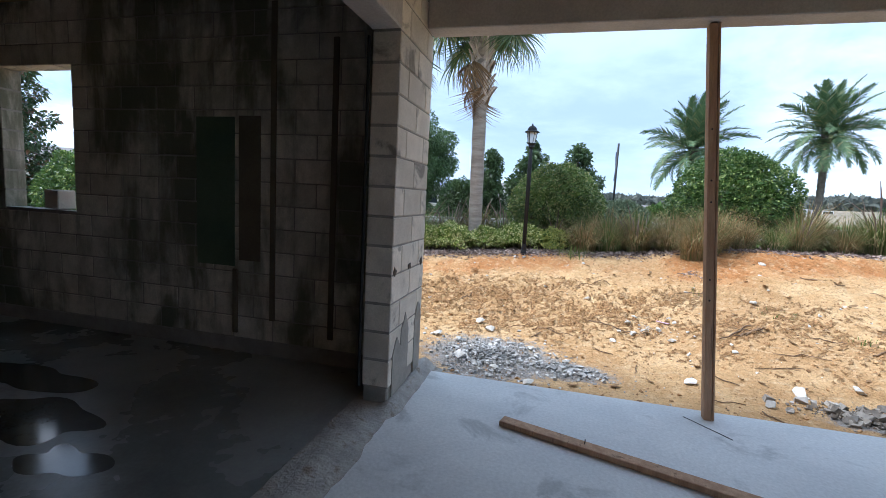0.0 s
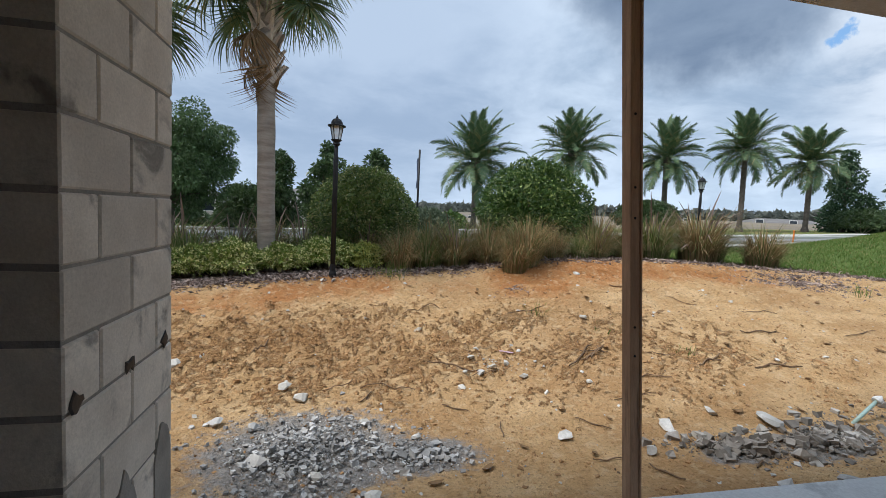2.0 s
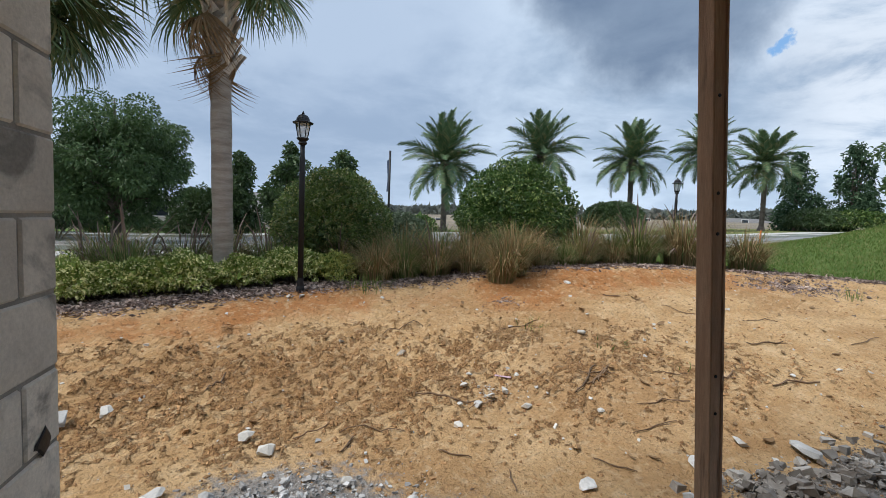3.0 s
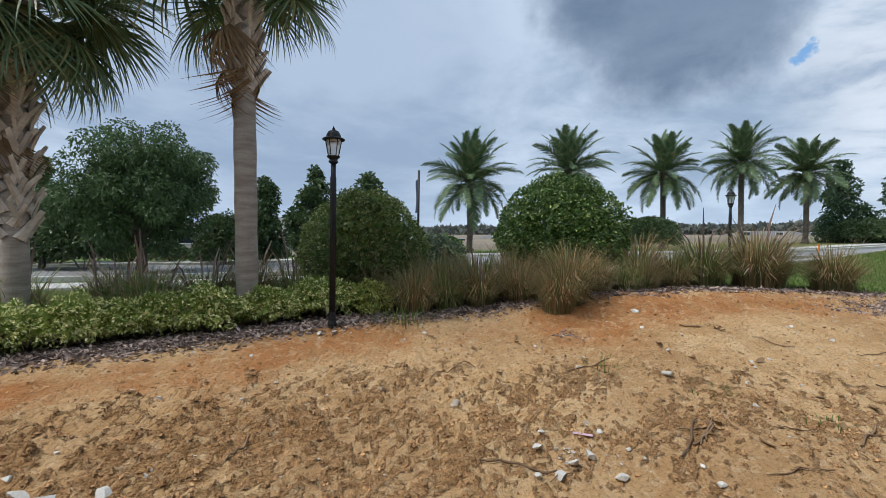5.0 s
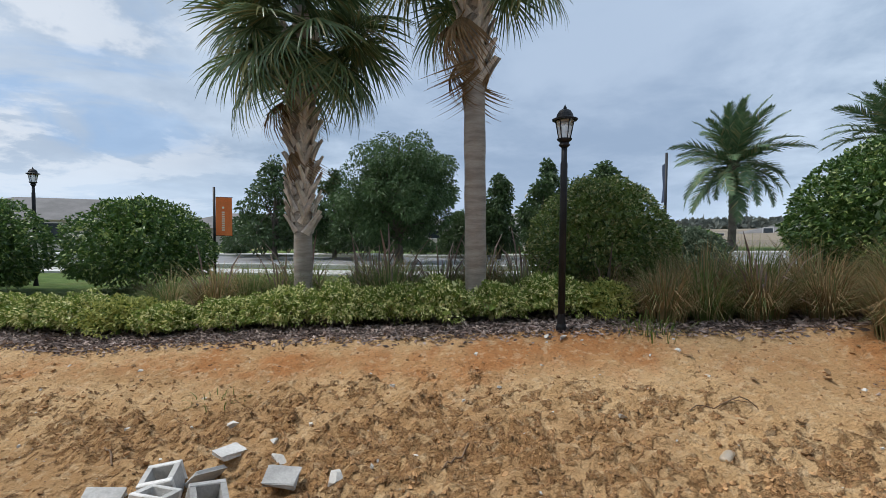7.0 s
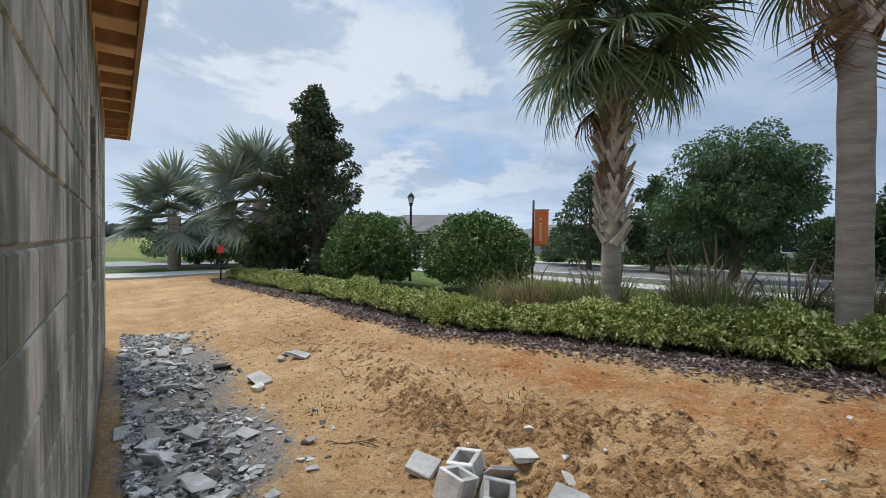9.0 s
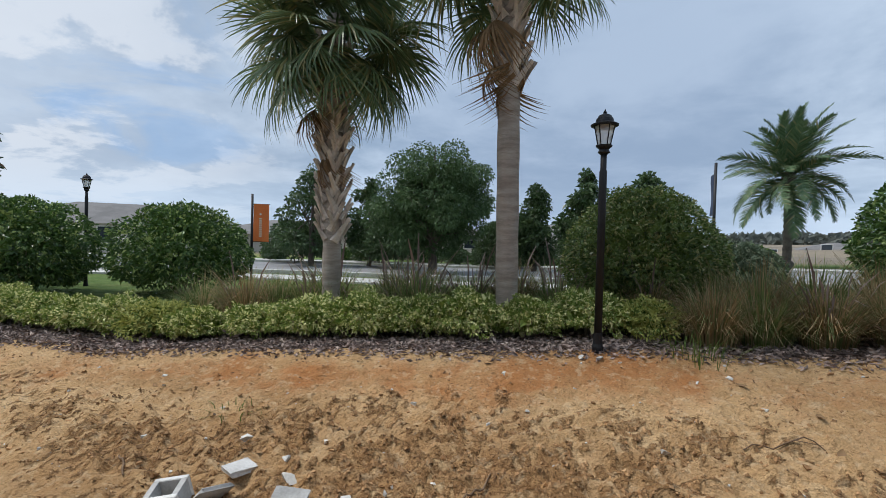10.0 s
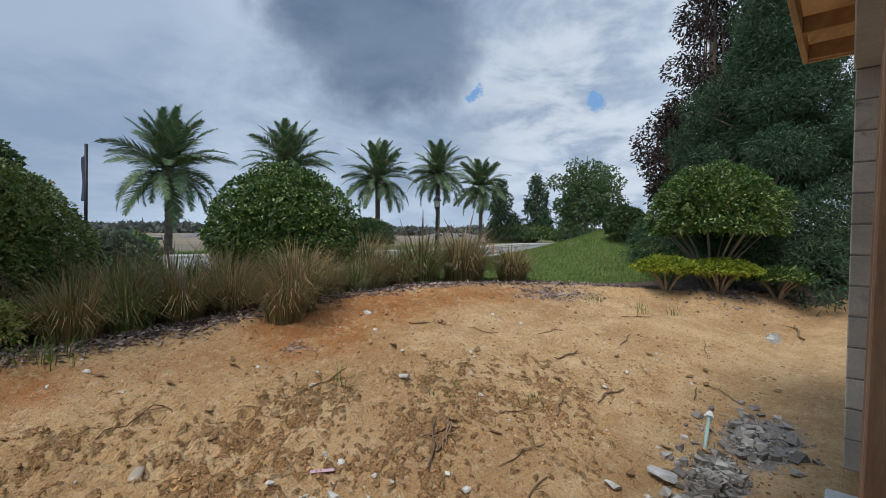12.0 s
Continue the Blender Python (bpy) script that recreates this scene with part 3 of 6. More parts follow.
def build_ground():
    xs = spaced(((-900, -200, 100), (-200, -60, 20), (-60, -18, 2), (-18, -7, 0.14), (-7, 6.5, 0.036), (6.5, 14, 0.12), (14, 40, 1.0), (40, 200, 16), (200, 900, 100)))
    ys = spaced(((-600, -100, 100), (-100, -10, 15), (-10, 2.8, 1.6), (2.8, 3.8, 0.2), (3.8, 9.2, 0.034), (9.2, 9.6, 0.1), (9.6, 14, 0.2), (14, 40, 1.0), (40, 200, 16), (200, 1200, 125)))
    X, Y = np.meshgrid(xs, ys)
    Z = height(X, Y, True)
    under = (X > -9.2) & (X < 4.9) & (Y < 3.7)
    Z = np.where(under, -0.5, Z)
    nx, ny = len(xs), len(ys)
    I = (np.arange(ny - 1)[:, None] * nx + np.arange(nx - 1)[None]).ravel()
    F = np.stack([I, I + 1, I + nx + 1, I + nx], 1)
    me = sheet("ground", np.stack([X, Y, Z], -1).reshape(-1, 3), F, M_GROUND, True)
    E = bed_edge(X)
    back = np.interp(X, (-16, -14, 5, 7, 9, 12, 16), (1.2, 2.6, 2.4, 0.7, 1.3, 2.6, 3))
    mulch = smooth01((Y - E + 0.12) / 0.24) * (X > -17.3) * (X < 16)
    lawn = smooth01((Y - E - back) / 0.3)
    lawn = np.maximum(lawn, smooth01((np.abs(X + 1.0) - np.where(X < 0, 17.6, 15.5)) / 1.0))
    lawn = np.maximum(lawn, smooth01((-3 - Y) / 2) * (np.abs(X) > 5))
    dry = smooth01((np.hypot(X, Y) - 33) / 4)
    field = smooth01((Y - 31) / 5) * (np.abs(X) < 600)
    lawn, mulch = lawn * (1 - 0.42 * dry), mulch * (1 - dry)
    rust = np.exp(-((Y - E + 0.5) / 0.62) ** 2) * np.interp(X, (-9, -3, -1.5, 0.3, 1.6, 2.4, 6, 8), (0.35, 0.75, 0.95, 0.8, 0.55, 0.95, 0.75, 0.2))
    dust = np.zeros_like(X)
    for cx, cy, rx, ry in ((-0.3, 4.85, 0.8, 0.66), (0.45, 4.75, 0.55, 0.26), (-4.4, 4.55, 1.1, 0.7), (-6.9, 4.5, 2.2, 0.75), (-2.2, 4.35, 0.9, 0.35), (3.0, 4.5, 0.4, 0.15), (3.75, 4.45, 0.5, 0.2), (4.8, 4.3, 0.6, 0.3), (8.3, 4.6, 0.3, 0.1)):
        dust = np.maximum(dust, np.exp(-((X - cx) / rx) ** 2 - ((Y - cy) / ry) ** 2) * 1.15)
    worked = crust(X, Y) * (np.abs(X) < 18) * (Y > 3.8) * (Y < 10)
    for key, val in (("field", field), ("worked", worked), ("dust", dust), ("mulch", mulch), ("lawn", lawn), ("rust", rust)):
        me.attributes.new(key, "FLOAT", "POINT").data.foreach_set("value", val.astype(np.float32).ravel())
    return tagged(new("ground", me), "pale sandy building ground with rust-orange rim", "ground", kind="structure")


build_ground()


def ribbon(name, xs, centre, half, lift, material, label, category, thick=0.0):
    """A strip of road or pavement that follows the land."""
    V, F = [], []
    slope = np.gradient(centre, xs)
    for x, y, s in zip(xs, centre, slope):
        nx, ny = -s / math.hypot(1, s), 1 / math.hypot(1, s)
        for k in (-1, -0.5, 0, 0.5, 1):
            px, py = x + nx * half * k, y + ny * half * k
            V.append((px, py, float(height(px, py)) + lift))
        for k in (1, -1):
            V.append((x + nx * half * k, y + ny * half * k, float(height(x + nx * half * k, y + ny * half * k)) - 0.2))
    for i in range(len(xs) - 1):
        a, b = i * 7, i * 7 + 7
        for k, l in ((0, 1), (1, 2), (2, 3), (3, 4), (4, 5), (6, 0)):
            F.append((a + k, b + k, b + l, a + l))
    ob = npart(name, V, F, material)
    return tagged(ob, label, category, kind="structure")


ROAD_X = np.arange(-70, 71, 1.0)
ROAD_Y = np.interp(ROAD_X, (-70, -25, -8, 6, 14, 22, 40, 70), (13, 18.5, 21.5, 21, 18.5, 17, 18, 22))
ROAD_Y = np.convolve(np.pad(ROAD_Y, 4, mode="edge"), np.ones(9) / 9, mode="valid")
ribbon("road", ROAD_X, ROAD_Y, 3.0, 0.05, M_ROAD, "grey asphalt residential road", "road")
ribbon("kerb_near", ROAD_X, ROAD_Y - 3.35, 0.15, 0.14, M_PAVE, "pale concrete kerb along the road", "kerb")
ribbon("kerb_far", ROAD_X, ROAD_Y + 3.35, 0.15, 0.14, M_PAVE, "pale concrete kerb along the road", "kerb")
ribbon("pavement", ROAD_X[5:100], ROAD_Y[5:100] - 5.2, 0.7, 0.06, M_PAVE, "pale concrete pavement beside the lawn", "pavement")
ribbon("pavement_far", ROAD_X, ROAD_Y + 6.0, 0.7, 0.06, M_PAVE, "pale concrete pavement across the road", "pavement")

SIDE_Y = np.arange(-30.0, 18.0, 1.0)


def side_strip(name, x, half, lift, material, label, category):
    """A strip that runs north to south at the west end."""
    V, F = [], []
    for y in SIDE_Y:
        for k in (-1, 0, 1):
            V.append((x + half * k, y, float(height(x + half * k, y)) + lift))
        for k in (1, -1):
            V.append((x + half * k, y, float(height(x + half * k, y)) - 0.2))
    for i in range(len(SIDE_Y) - 1):
        for k, l in ((0, 1), (1, 2), (2, 3), (4, 0)):
            F.append((5 * i + l, 5 * i + 5 + l, 5 * i + 5 + k, 5 * i + k))
    tagged(npart(name, V, F, material), label, category, kind="structure")


side_strip("pavement_side", -19.6, 0.75, 0.07, M_PAVE, "pale concrete pavement at the end of the bed", "pavement")
side_strip("kerb_side", -23.3, 0.15, 0.14, M_PAVE, "pale concrete kerb of the side street", "kerb")
side_strip("road_side", -26.5, 3.0, 0.055, M_ROAD, "grey asphalt side street", "road")

# ---- the shell of the house ----
SLAB = -0.155
COURSE, UNIT = 0.2032, 0.4064
BLOCKS = {}


def block_mesh(length, deep, high, material):
    key = (round(length, 3), round(deep, 3), round(high, 3), material.name)
    if key not in BLOCKS:
        bm = boxed(-length / 2, length / 2, -deep / 2, deep / 2, 0, high, bevel=0.006)
        me = bpy.data.meshes.new("block")
        bm.to_mesh(me)
        bm.free()
        me.materials.append(material)
        BLOCKS[key] = me
    return BLOCKS[key]


def block_wall(name, label, along, a0, a1, b0, b1, courses, hole=None, z0=0.0, phase=0.0, material=M_BLOCK):
    """A wall of concrete blocks with raked joints. along: the axis it runs on; hole: a0, a1, z0, z1."""
    joint = 0.011
    core = bmesh.new()
    top = z0 + courses * COURSE
    i = 0.007

    def put(u0, u1, lo, hi):
        if u1 - u0 > 0.01 and hi - lo > 0.01:
            if along == "x":
                box(core, u0, u1, b0 + i, b1 - i, lo, hi)
            else:
                box(core, b0 + i, b1 - i, u0, u1, lo, hi)

    if hole:
        h0, h1, hz0, hz1 = hole
        put(a0 + i, h0 - i, z0, top)
        put(h1 + i, a1 - i, z0, top)
        put(h0 - i, h1 + i, z0, hz0 - i)
        put(h0 - i, h1 + i, hz1 + i, top)
    else:
        put(a0 + i, a1 - i, z0, top)
    wall = tagged(part(name, core, M_MORTAR), label, "wall", kind="structure")
    for c in range(courses):
        z = z0 + c * COURSE
        start = a0 - ((c % 2) * UNIT / 2 + phase) % UNIT
        u = start
        while u < a1 - 0.01:
            spans = [(max(u, a0), min(u + UNIT, a1))]
            u += UNIT
            if hole and z + COURSE * 0.5 > hole[2] and z + COURSE * 0.5 < hole[3]:
                cut = []
                for s, e in spans:
                    if e <= hole[0] or s >= hole[1]:
                        cut.append((s, e))
                    else:
                        if s < hole[0]:
                            cut.append((s, hole[0]))
                        if e > hole[1]:
                            cut.append((hole[1], e))
                spans = cut
            for s, e in spans:
                if e - s < 0.05:
                    continue
                me = block_mesh(e - s - joint, b1 - b0, COURSE - joint, material)
                m = (s + e) / 2
                at = pose(m, (b0 + b1) / 2, z + joint / 2) if along == "x" else pose((b0 + b1) / 2, m, z + joint / 2, 0, 0, 90)
                share("block", me, wall, at)
    return wall


def solid(name, label, category, material, *dims, bevel=0.008):
    return tagged(part(name, boxed(*dims, bevel=bevel), material), label, category, kind="structure")


# slabs
solid("floor_patio", "pale grey trowelled concrete patio slab", "floor", M_SLAB, -0.80, 4.02, -2.6, 3.87, -0.6, SLAB, bevel=0.012)
solid("floor_room", "damp dark grey concrete floor of the room", "floor", M_FLOOR, -8.6, -1.04, -2.6, 3.59, -0.6, -0.13, bevel=0.004)


def build_threshold():
    xs, ys = np.linspace(-1.04, -0.60, 16), np.linspace(-2.6, 3.98, 190)
    X, Y = np.meshgrid(xs, ys)
    t = (X + 1.04) / 0.44
    Z = -0.118 - 0.052 * smooth01((t - 0.3) / 0.6) + 0.010 * np.abs(waves(X, Y, 31, 14)) + 0.008 * waves(X, Y, 32, 40) * (1 - t)
    Z[:, -1] = SLAB - 0.02
    Z += (0.06 * smooth01((Y - 2.9) / 0.15) * np.exp(-((X + 0.76) / 0.06) ** 2))
    nx = len(xs)
    I = (np.arange(len(ys) - 1)[:, None] * nx + np.arange(nx - 1)[None]).ravel()
    F = np.stack([I, I + 1, I + nx + 1, I + nx], 1)
    tagged(npart("threshold", np.stack([X, Y, Z], -1).reshape(-1, 3), F, M_ROUGH, smooth=True), "rough unfinished concrete threshold strip between slabs", "threshold", kind="structure")


build_threshold()
solid("footing_front", "concrete footing under the block wall", "footing", M_MORTAR, -8.6, -0.79, 3.6, 3.78, -0.6, 0.0)
solid("footing_stub", "concrete footing under the wall stub", "footing", M_MORTAR, -0.972, -0.788, 3.04, 3.6, -0.6, 0.0)

# walls
block_wall("wall_front", "bare grey concrete block wall with window opening", "x", -8.6, -0.982, 3.59, 3.79, 15, hole=(-5.25, -4.32, 1.05, 2.44), material=M_DAMP)
block_wall("wall_stub", "pale concrete block jamb beside the patio opening", "y", 3.03, 3.79, -0.98, -0.78, 15, phase=0.215)
block_wall("wall_corner", "bare grey concrete block corner pier", "y", 2.6, 3.79, 4.02, 4.22, 15)
# side wall and its beam are unseen additions; the gap lets daylight in
solid("wall_east_unseen", "plain grey rendered side wall of the patio, unseen, cut short for light", "wall", M_BEAM, 4.03, 4.21, -2.6, -1.4, -0.6, 3.05)
solid("beam_side_unseen", "smooth cast concrete beam, unseen, over the patio side opened for light", "beam", M_BEAM, 4.03, 4.21, -1.398, 2.598, 2.64, 3.05)
solid("wall_back", "plain grey rendered rear wall", "wall", M_BEAM, -8.6, 4.22, -2.8, -2.6, -0.6, 3.05)
solid("wall_west", "plain grey rendered end wall of the room", "wall", M_BEAM, -8.8, -8.6, -2.8, 3.79, -0.6, 3.05)
solid("beam_opening", "smooth cast concrete lintel over the wide opening", "beam", M_BEAM, -0.985, -0.775, -2.6, 3.028, 2.44, 3.05)
solid("beam_patio", "smooth cast concrete beam across the patio front", "beam", M_BEAM, -0.778, 4.018, 3.595, 3.795, 2.64, 3.05)


def build_roof():
    bm = bmesh.new()
    x0, x1, y0, y1 = -9.5, 4.9, -3.5, 4.12
    ze, zr = 3.15, 4.85
    mid = (y0 + y1) / 2
    low = [bm.verts.new(p) for p in ((x0, y0, ze), (x1, y0, ze), (x1, y1, ze), (x0, y1, ze))]
    r = [bm.verts.new((x0 + 3.8, mid, zr)), bm.verts.new((x1 - 3.8, mid, zr))]
    for f in ((low[0], low[1], r[1], r[0]), (low[1], low[2], r[1]), (low[2], low[3], r[0], r[1]), (low[3], low[0], r[0])):
        bm.faces.new(f)
    bmesh.ops.solidify(bm, geom=bm.faces[:], thickness=0.03)
    roof = tagged(part("roof", bm, M_PLY), "bare plywood roof deck on pine framing", "roof", kind="structure")
    # fascia boards and lookouts under the overhang
    part("fascia", boxed(x0, x1, y1 - 0.04, y1, ze - 0.13, ze + 0.02, bevel=0.004), M_PINE, roof, "raw pine fascia board")
    part("fascia", boxed(x1 - 0.04, x1, y0, y1 - 0.041, ze - 0.13, ze + 0.02, bevel=0.004), M_PINE, roof, "raw pine fascia board")
    part("fascia", boxed(x0, x0 + 0.04, y0, y1 - 0.041, ze - 0.13, ze + 0.02, bevel=0.004), M_PINE, roof, "raw pine fascia board")
    me = bpy.data.meshes.new("rafter_tail")
    bm = boxed(-0.02, 0.02, 3.80, 4.078, -0.12, 0.0, bevel=0.004)
    bm.to_mesh(me)
    bm.free()
    me.materials.append(M_PINE)
    for k in range(24):
        share("rafter_tail", me, roof, pose(-9.2 + k * 0.61, 0, ze - 0.005))
    return roof


build_roof()


def build_ceiling():
    bm = boxed(-8.6, 4.02, -2.6, 3.79, 3.09, 3.12)
    for k in range(21):
        x = -8.4 + k * 0.61
        box(bm, x, x + 0.04, -2.6, 3.78, 3.055, 3.088)
    tagged(part("ceiling", bm, M_PLY), "unfinished timber ceiling of joists and boards", "ceiling", kind="structure")


build_ceiling()


# ---- in and about the house ----
def post():
    t = thing("timber_post", "rough brown lumber prop standing on the patio slab", "post", (1.495, 3.73, SLAB))
    t.matrix_basis = t.matrix_basis @ pose(0, 0, 0, 0.7, -5.5, 0)
    part("plank", boxed(-0.044, 0.006, -0.038, 0.038, 0, 2.80, bevel=0.004), M_POST, t)
    part("plank", boxed(0.009, 0.026, -0.036, 0.041, 0.0, 2.80, bevel=0.004), M_POST, t, "darker second plank of the prop")
    me = bpy.data.meshes.new("nail_hole")
    bm = lathe([(0.007, 0), (0.006, 0.003)], 8)
    bm.to_mesh(me)
    bm.free()
    me.materials.append(M_BLACK)
    for z in (0.9, 1.05, 1.6, 1.75, 2.1):
        share("nail", me, t, pose(-0.02, -0.038, z, 90))


def board():
    t = thing("loose_board", "weathered brown plank lying on the patio slab", "plank", (0.66, 2.93, SLAB), -17.0)
    part("plank", boxed(-0.66, 0.95, -0.045, 0.045, 0.003, 0.041, bevel=0.004), M_POST, t)
    part("nail", boxed(-0.1, -0.095, -0.002, 0.002, 0.041, 0.075), M_BLACK, t)


post()
board()


def wall_panels():
    for x0, x1, z0, z1, mat, lab in ((-2.88, -2.48, 0.66, 1.97, M_DARKPANEL, "dark green coated patch on the block wall"), (-2.44, -2.22, 0.72, 1.98, M_BROWNPANEL, "dark brown coated patch on the block wall")):
        tagged(part("wall_panel", boxed(x0, x1, 3.578, 3.587, z0, z1, bevel=0.003), mat), lab, "wall panel")
    for x, z0, z1 in ((-2.12, 0.2, 2.9), (-1.55, 0.1, 2.6), (-2.5, 0.05, 0.64)):
        tagged(part("furring_strip", boxed(x, x + 0.05, 3.570, 3.588, z0, z1, bevel=0.003), M_BROWNPANEL), "thin dark furring strip fixed to the block wall", "furring strip")
    tagged(part("electrical_conduit", *[lathe([(0.012, 0.0), (0.012, 2.4)], 8)], M_BLACK), "thin dark conduit on the wall end", "conduit").matrix_basis = pose(-0.997, 3.02, 0.0)
    b = boxed(-0.09, 0.09, -0.09, 0.09, 0, 0.19, bevel=0.008)
    tagged(part("sill_block", b, M_BLOCK), "half concrete block standing on the window sill", "block").matrix_basis = pose(-4.65, 3.69, 1.052)


wall_panels()


def jamb_marks():
    for y, z in ((3.09, 0.835), (3.405, 0.835), (3.70, 0.84)):
        bm = lathe([(0.040, 0), (0.03, 0.004), (0.012, 0.005)], 9)
        for v in bm.verts:
            v.co.x *= 0.7 + 0.4 * math.sin(v.co.y * 90 + y * 7)
        tagged(part("bolt_hole", bm, M_BLACK), "dark chipped bolt hole in the block jamb", "hole").matrix_basis = pose(-0.779, y, z, 0, 90, 0)
    r = np.random.default_rng(5)
    for y0, y1, h in ((3.10, 3.27, 0.32), (3.27, 3.44, 0.46), (3.60, 3.76, 0.50)):
        bm = bmesh.new()
        edge = [(y0 + (y1 - y0) * k / 8, h * (0.75 + 0.25 * math.sin(k / 8 * 3.1)) + r.normal() * 0.015) for k in range(9)]
        pts = [(y0, -0.12)] + edge + [(y1, -0.12)]
        a = [bm.verts.new((-0.774, p, q)) for p, q in pts]
        b = [bm.verts.new((-0.785, p, q)) for p, q in pts]
        bm.faces.new(a)
        for i in range(len(pts) - 1):
            bm.faces.new((a[i], b[i], b[i + 1], a[i + 1]))
        tagged(part("mortar_smear", bm, M_MORTAR), "grey mortar smear at the foot of the jamb", "mortar")
    tagged(part("floor_crack", boxed(-0.16, 0.2, -0.004, 0.004, 0.0, 0.002), M_BLACK), "dark scribed line on the patio slab", "crack").matrix_basis = pose(1.42, 3.58, SLAB + 0.001, 0, 0, -47)


jamb_marks()


def puddle(x, y, rx, ry, seed):
    r = np.random.default_rng(seed)
    bm = bmesh.new()
    n = 48
    ph = r.uniform(0, 6.28, 5)
    pts = []
    for i in range(n):
        a = 2 * math.pi * i / n
        k = 1 + sum(0.16 * math.sin((j + 2) * a + ph[j]) / (1 + 0.3 * j) for j in range(5))
        pts.append(bm.verts.new((x + rx * k * math.cos(a), y + ry * k * math.sin(a), -0.1285)))
    bm.faces.new(pts)
    tagged(part("puddle", bm, M_WATER), "shallow puddle of rain water on the concrete floor", "puddle")


puddle(-2.75, 2.15, 0.42, 0.22, 1)
puddle(-3.45, 2.55, 0.5, 0.2, 2)
puddle(-2.15, 1.85, 0.24, 0.13, 3)
puddle(-3.1, 1.75, 0.3, 0.16, 4)


# ---- plants ----
def fan_frond(name, material, petiole, blade, segments, spread, droop, fold=0.25, width=0.045):
    """A fan leaf along +x: stalk, then pleated segments that hang at their tips."""
    V, F = [], []
    tv, tf = tubes([[((0, 0, 0), 0.022), ((petiole * 0.5, 0, 0.03), 0.014), ((petiole, 0, 0.0), 0.010), ((petiole + blade * 0.3, 0, -0.05), 0.006)]], 5)
    V.extend(tv.tolist())
    F.extend(tf.tolist())
    for i in range(segments):
        u = i / (segments - 1) * 2 - 1
        a = u * radians(spread) + rng.normal() * 0.03
        length = blade * (0.72 + 0.28 * math.cos(u * 1.5)) * rng.uniform(0.9, 1.08)
        ox = petiole + blade * 0.22 * max(0.0, math.cos(a)) * (1 - abs(u))
        k = len(V)
        lift = (1 - abs(u)) * 0.04
        hang = droop * rng.uniform(0.7, 1.4)
        for s in (0.0, 0.3, 0.62, 0.85, 1.0):
            w = width * (0.35, 1.0, 0.8, 0.42, 0.05)[(0.0, 0.3, 0.62, 0.85, 1.0).index(s)] * blade
            r = length * s
            x, y = ox + r * math.cos(a), r * math.sin(a)
            z = lift - fold * abs(math.sin(a)) * r * 0.5 - hang * length * s ** 2.6
            x -= hang * 0.25 * length * s ** 3 * math.cos(a)
            px, py = -math.sin(a) * w, math.cos(a) * w
            V.append((x + px, y + py, z + w * 0.5 * (1 if i % 2 else -1)))
            V.append((x - px, y - py, z - w * 0.5 * (1 if i % 2 else -1)))
        for s in range(4):
            b = k + s * 2
            F.append((b, b + 1, b + 3, b + 2))
    return sheet(name, V, F, material)


def feather_frond(name, material, length, leaflets, leaf, arch):
    """A feather leaf along +x: arched rib with two rows of leaflets."""
    rib = lambda s: np.array((length * (s - 0.16 * arch * s ** 3), 0.0, length * (0.22 * s - arch * 0.62 * s ** 2.2)))
    V, F = tubes([[(rib(s), 0.02 * (1.05 - s)) for s in np.linspace(0, 1, 7)]], 4)
    V, F = V.tolist(), F.tolist()
    for i in range(leaflets):
        s = 0.10 + 0.9 * i / leaflets
        for side in (-1, 1):
            p = rib(s)
            d = rib(min(1, s + 0.03)) - rib(s - 0.03)
            d /= np.linalg.norm(d)
            ll = leaf * (0.22 + 0.95 * math.sin(min(1.0, s * 0.84 + 0.14) * math.pi)) * rng.uniform(0.85, 1.15)
            way = d * (0.75 + 0.5 * s) + np.array((0, side * 0.9, 0.22 + rng.normal() * 0.16))
            way /= np.linalg.norm(way)
            q, t = p + way * ll * 0.55, p + way * ll
            t = t - np.array((0, 0, 0.14 * ll))
            n = d * leaf * 0.042
            k = len(V)
            V.extend([tuple(p - n), tuple(p + n), tuple(q + n * 1.1), tuple(q - n * 1.1), tuple(t + n * 0.15), tuple(t - n * 0.15)])
            F.append((k, k + 1, k + 2, k + 3))
            F.append((k + 3, k + 2, k + 4, k + 5))
    return sheet(name, V, F, material)


def boot_mesh():
    V, F = [], []
    for i, (z, w, o, t) in enumerate(((0.0, 0.07, 0.0, 0.03), (0.13, 0.05, 0.018, 0.034), (0.27, 0.036, 0.045, 0.03), (0.40, 0.032, 0.095, 0.016))):
        V += [(o, -w, z), (o, w, z), (o + t, w * 0.6, z), (o + t, -w * 0.6, z)]
        if i:
            a, b = 4 * i - 4, 4 * i
            for j in range(4):
                F.append((a + j, a + (j + 1) % 4, b + (j + 1) % 4, b + j))
    F.append((12, 13, 14, 15))
    return sheet("leaf_boot", V, F, M_BOOT)


BOOT = boot_mesh()
FAN = [fan_frond("frond", L_SABAL, 0.72, 0.80, 56, 150, d, 0.30, 0.018) for d in (0.08, 0.2, 0.42)]
DEADFAN = [fan_frond("dead_frond", L_DEAD, 0.6, 0.9, 34, 70, d, 0.8, 0.02) for d in (0.7, 1.0)]


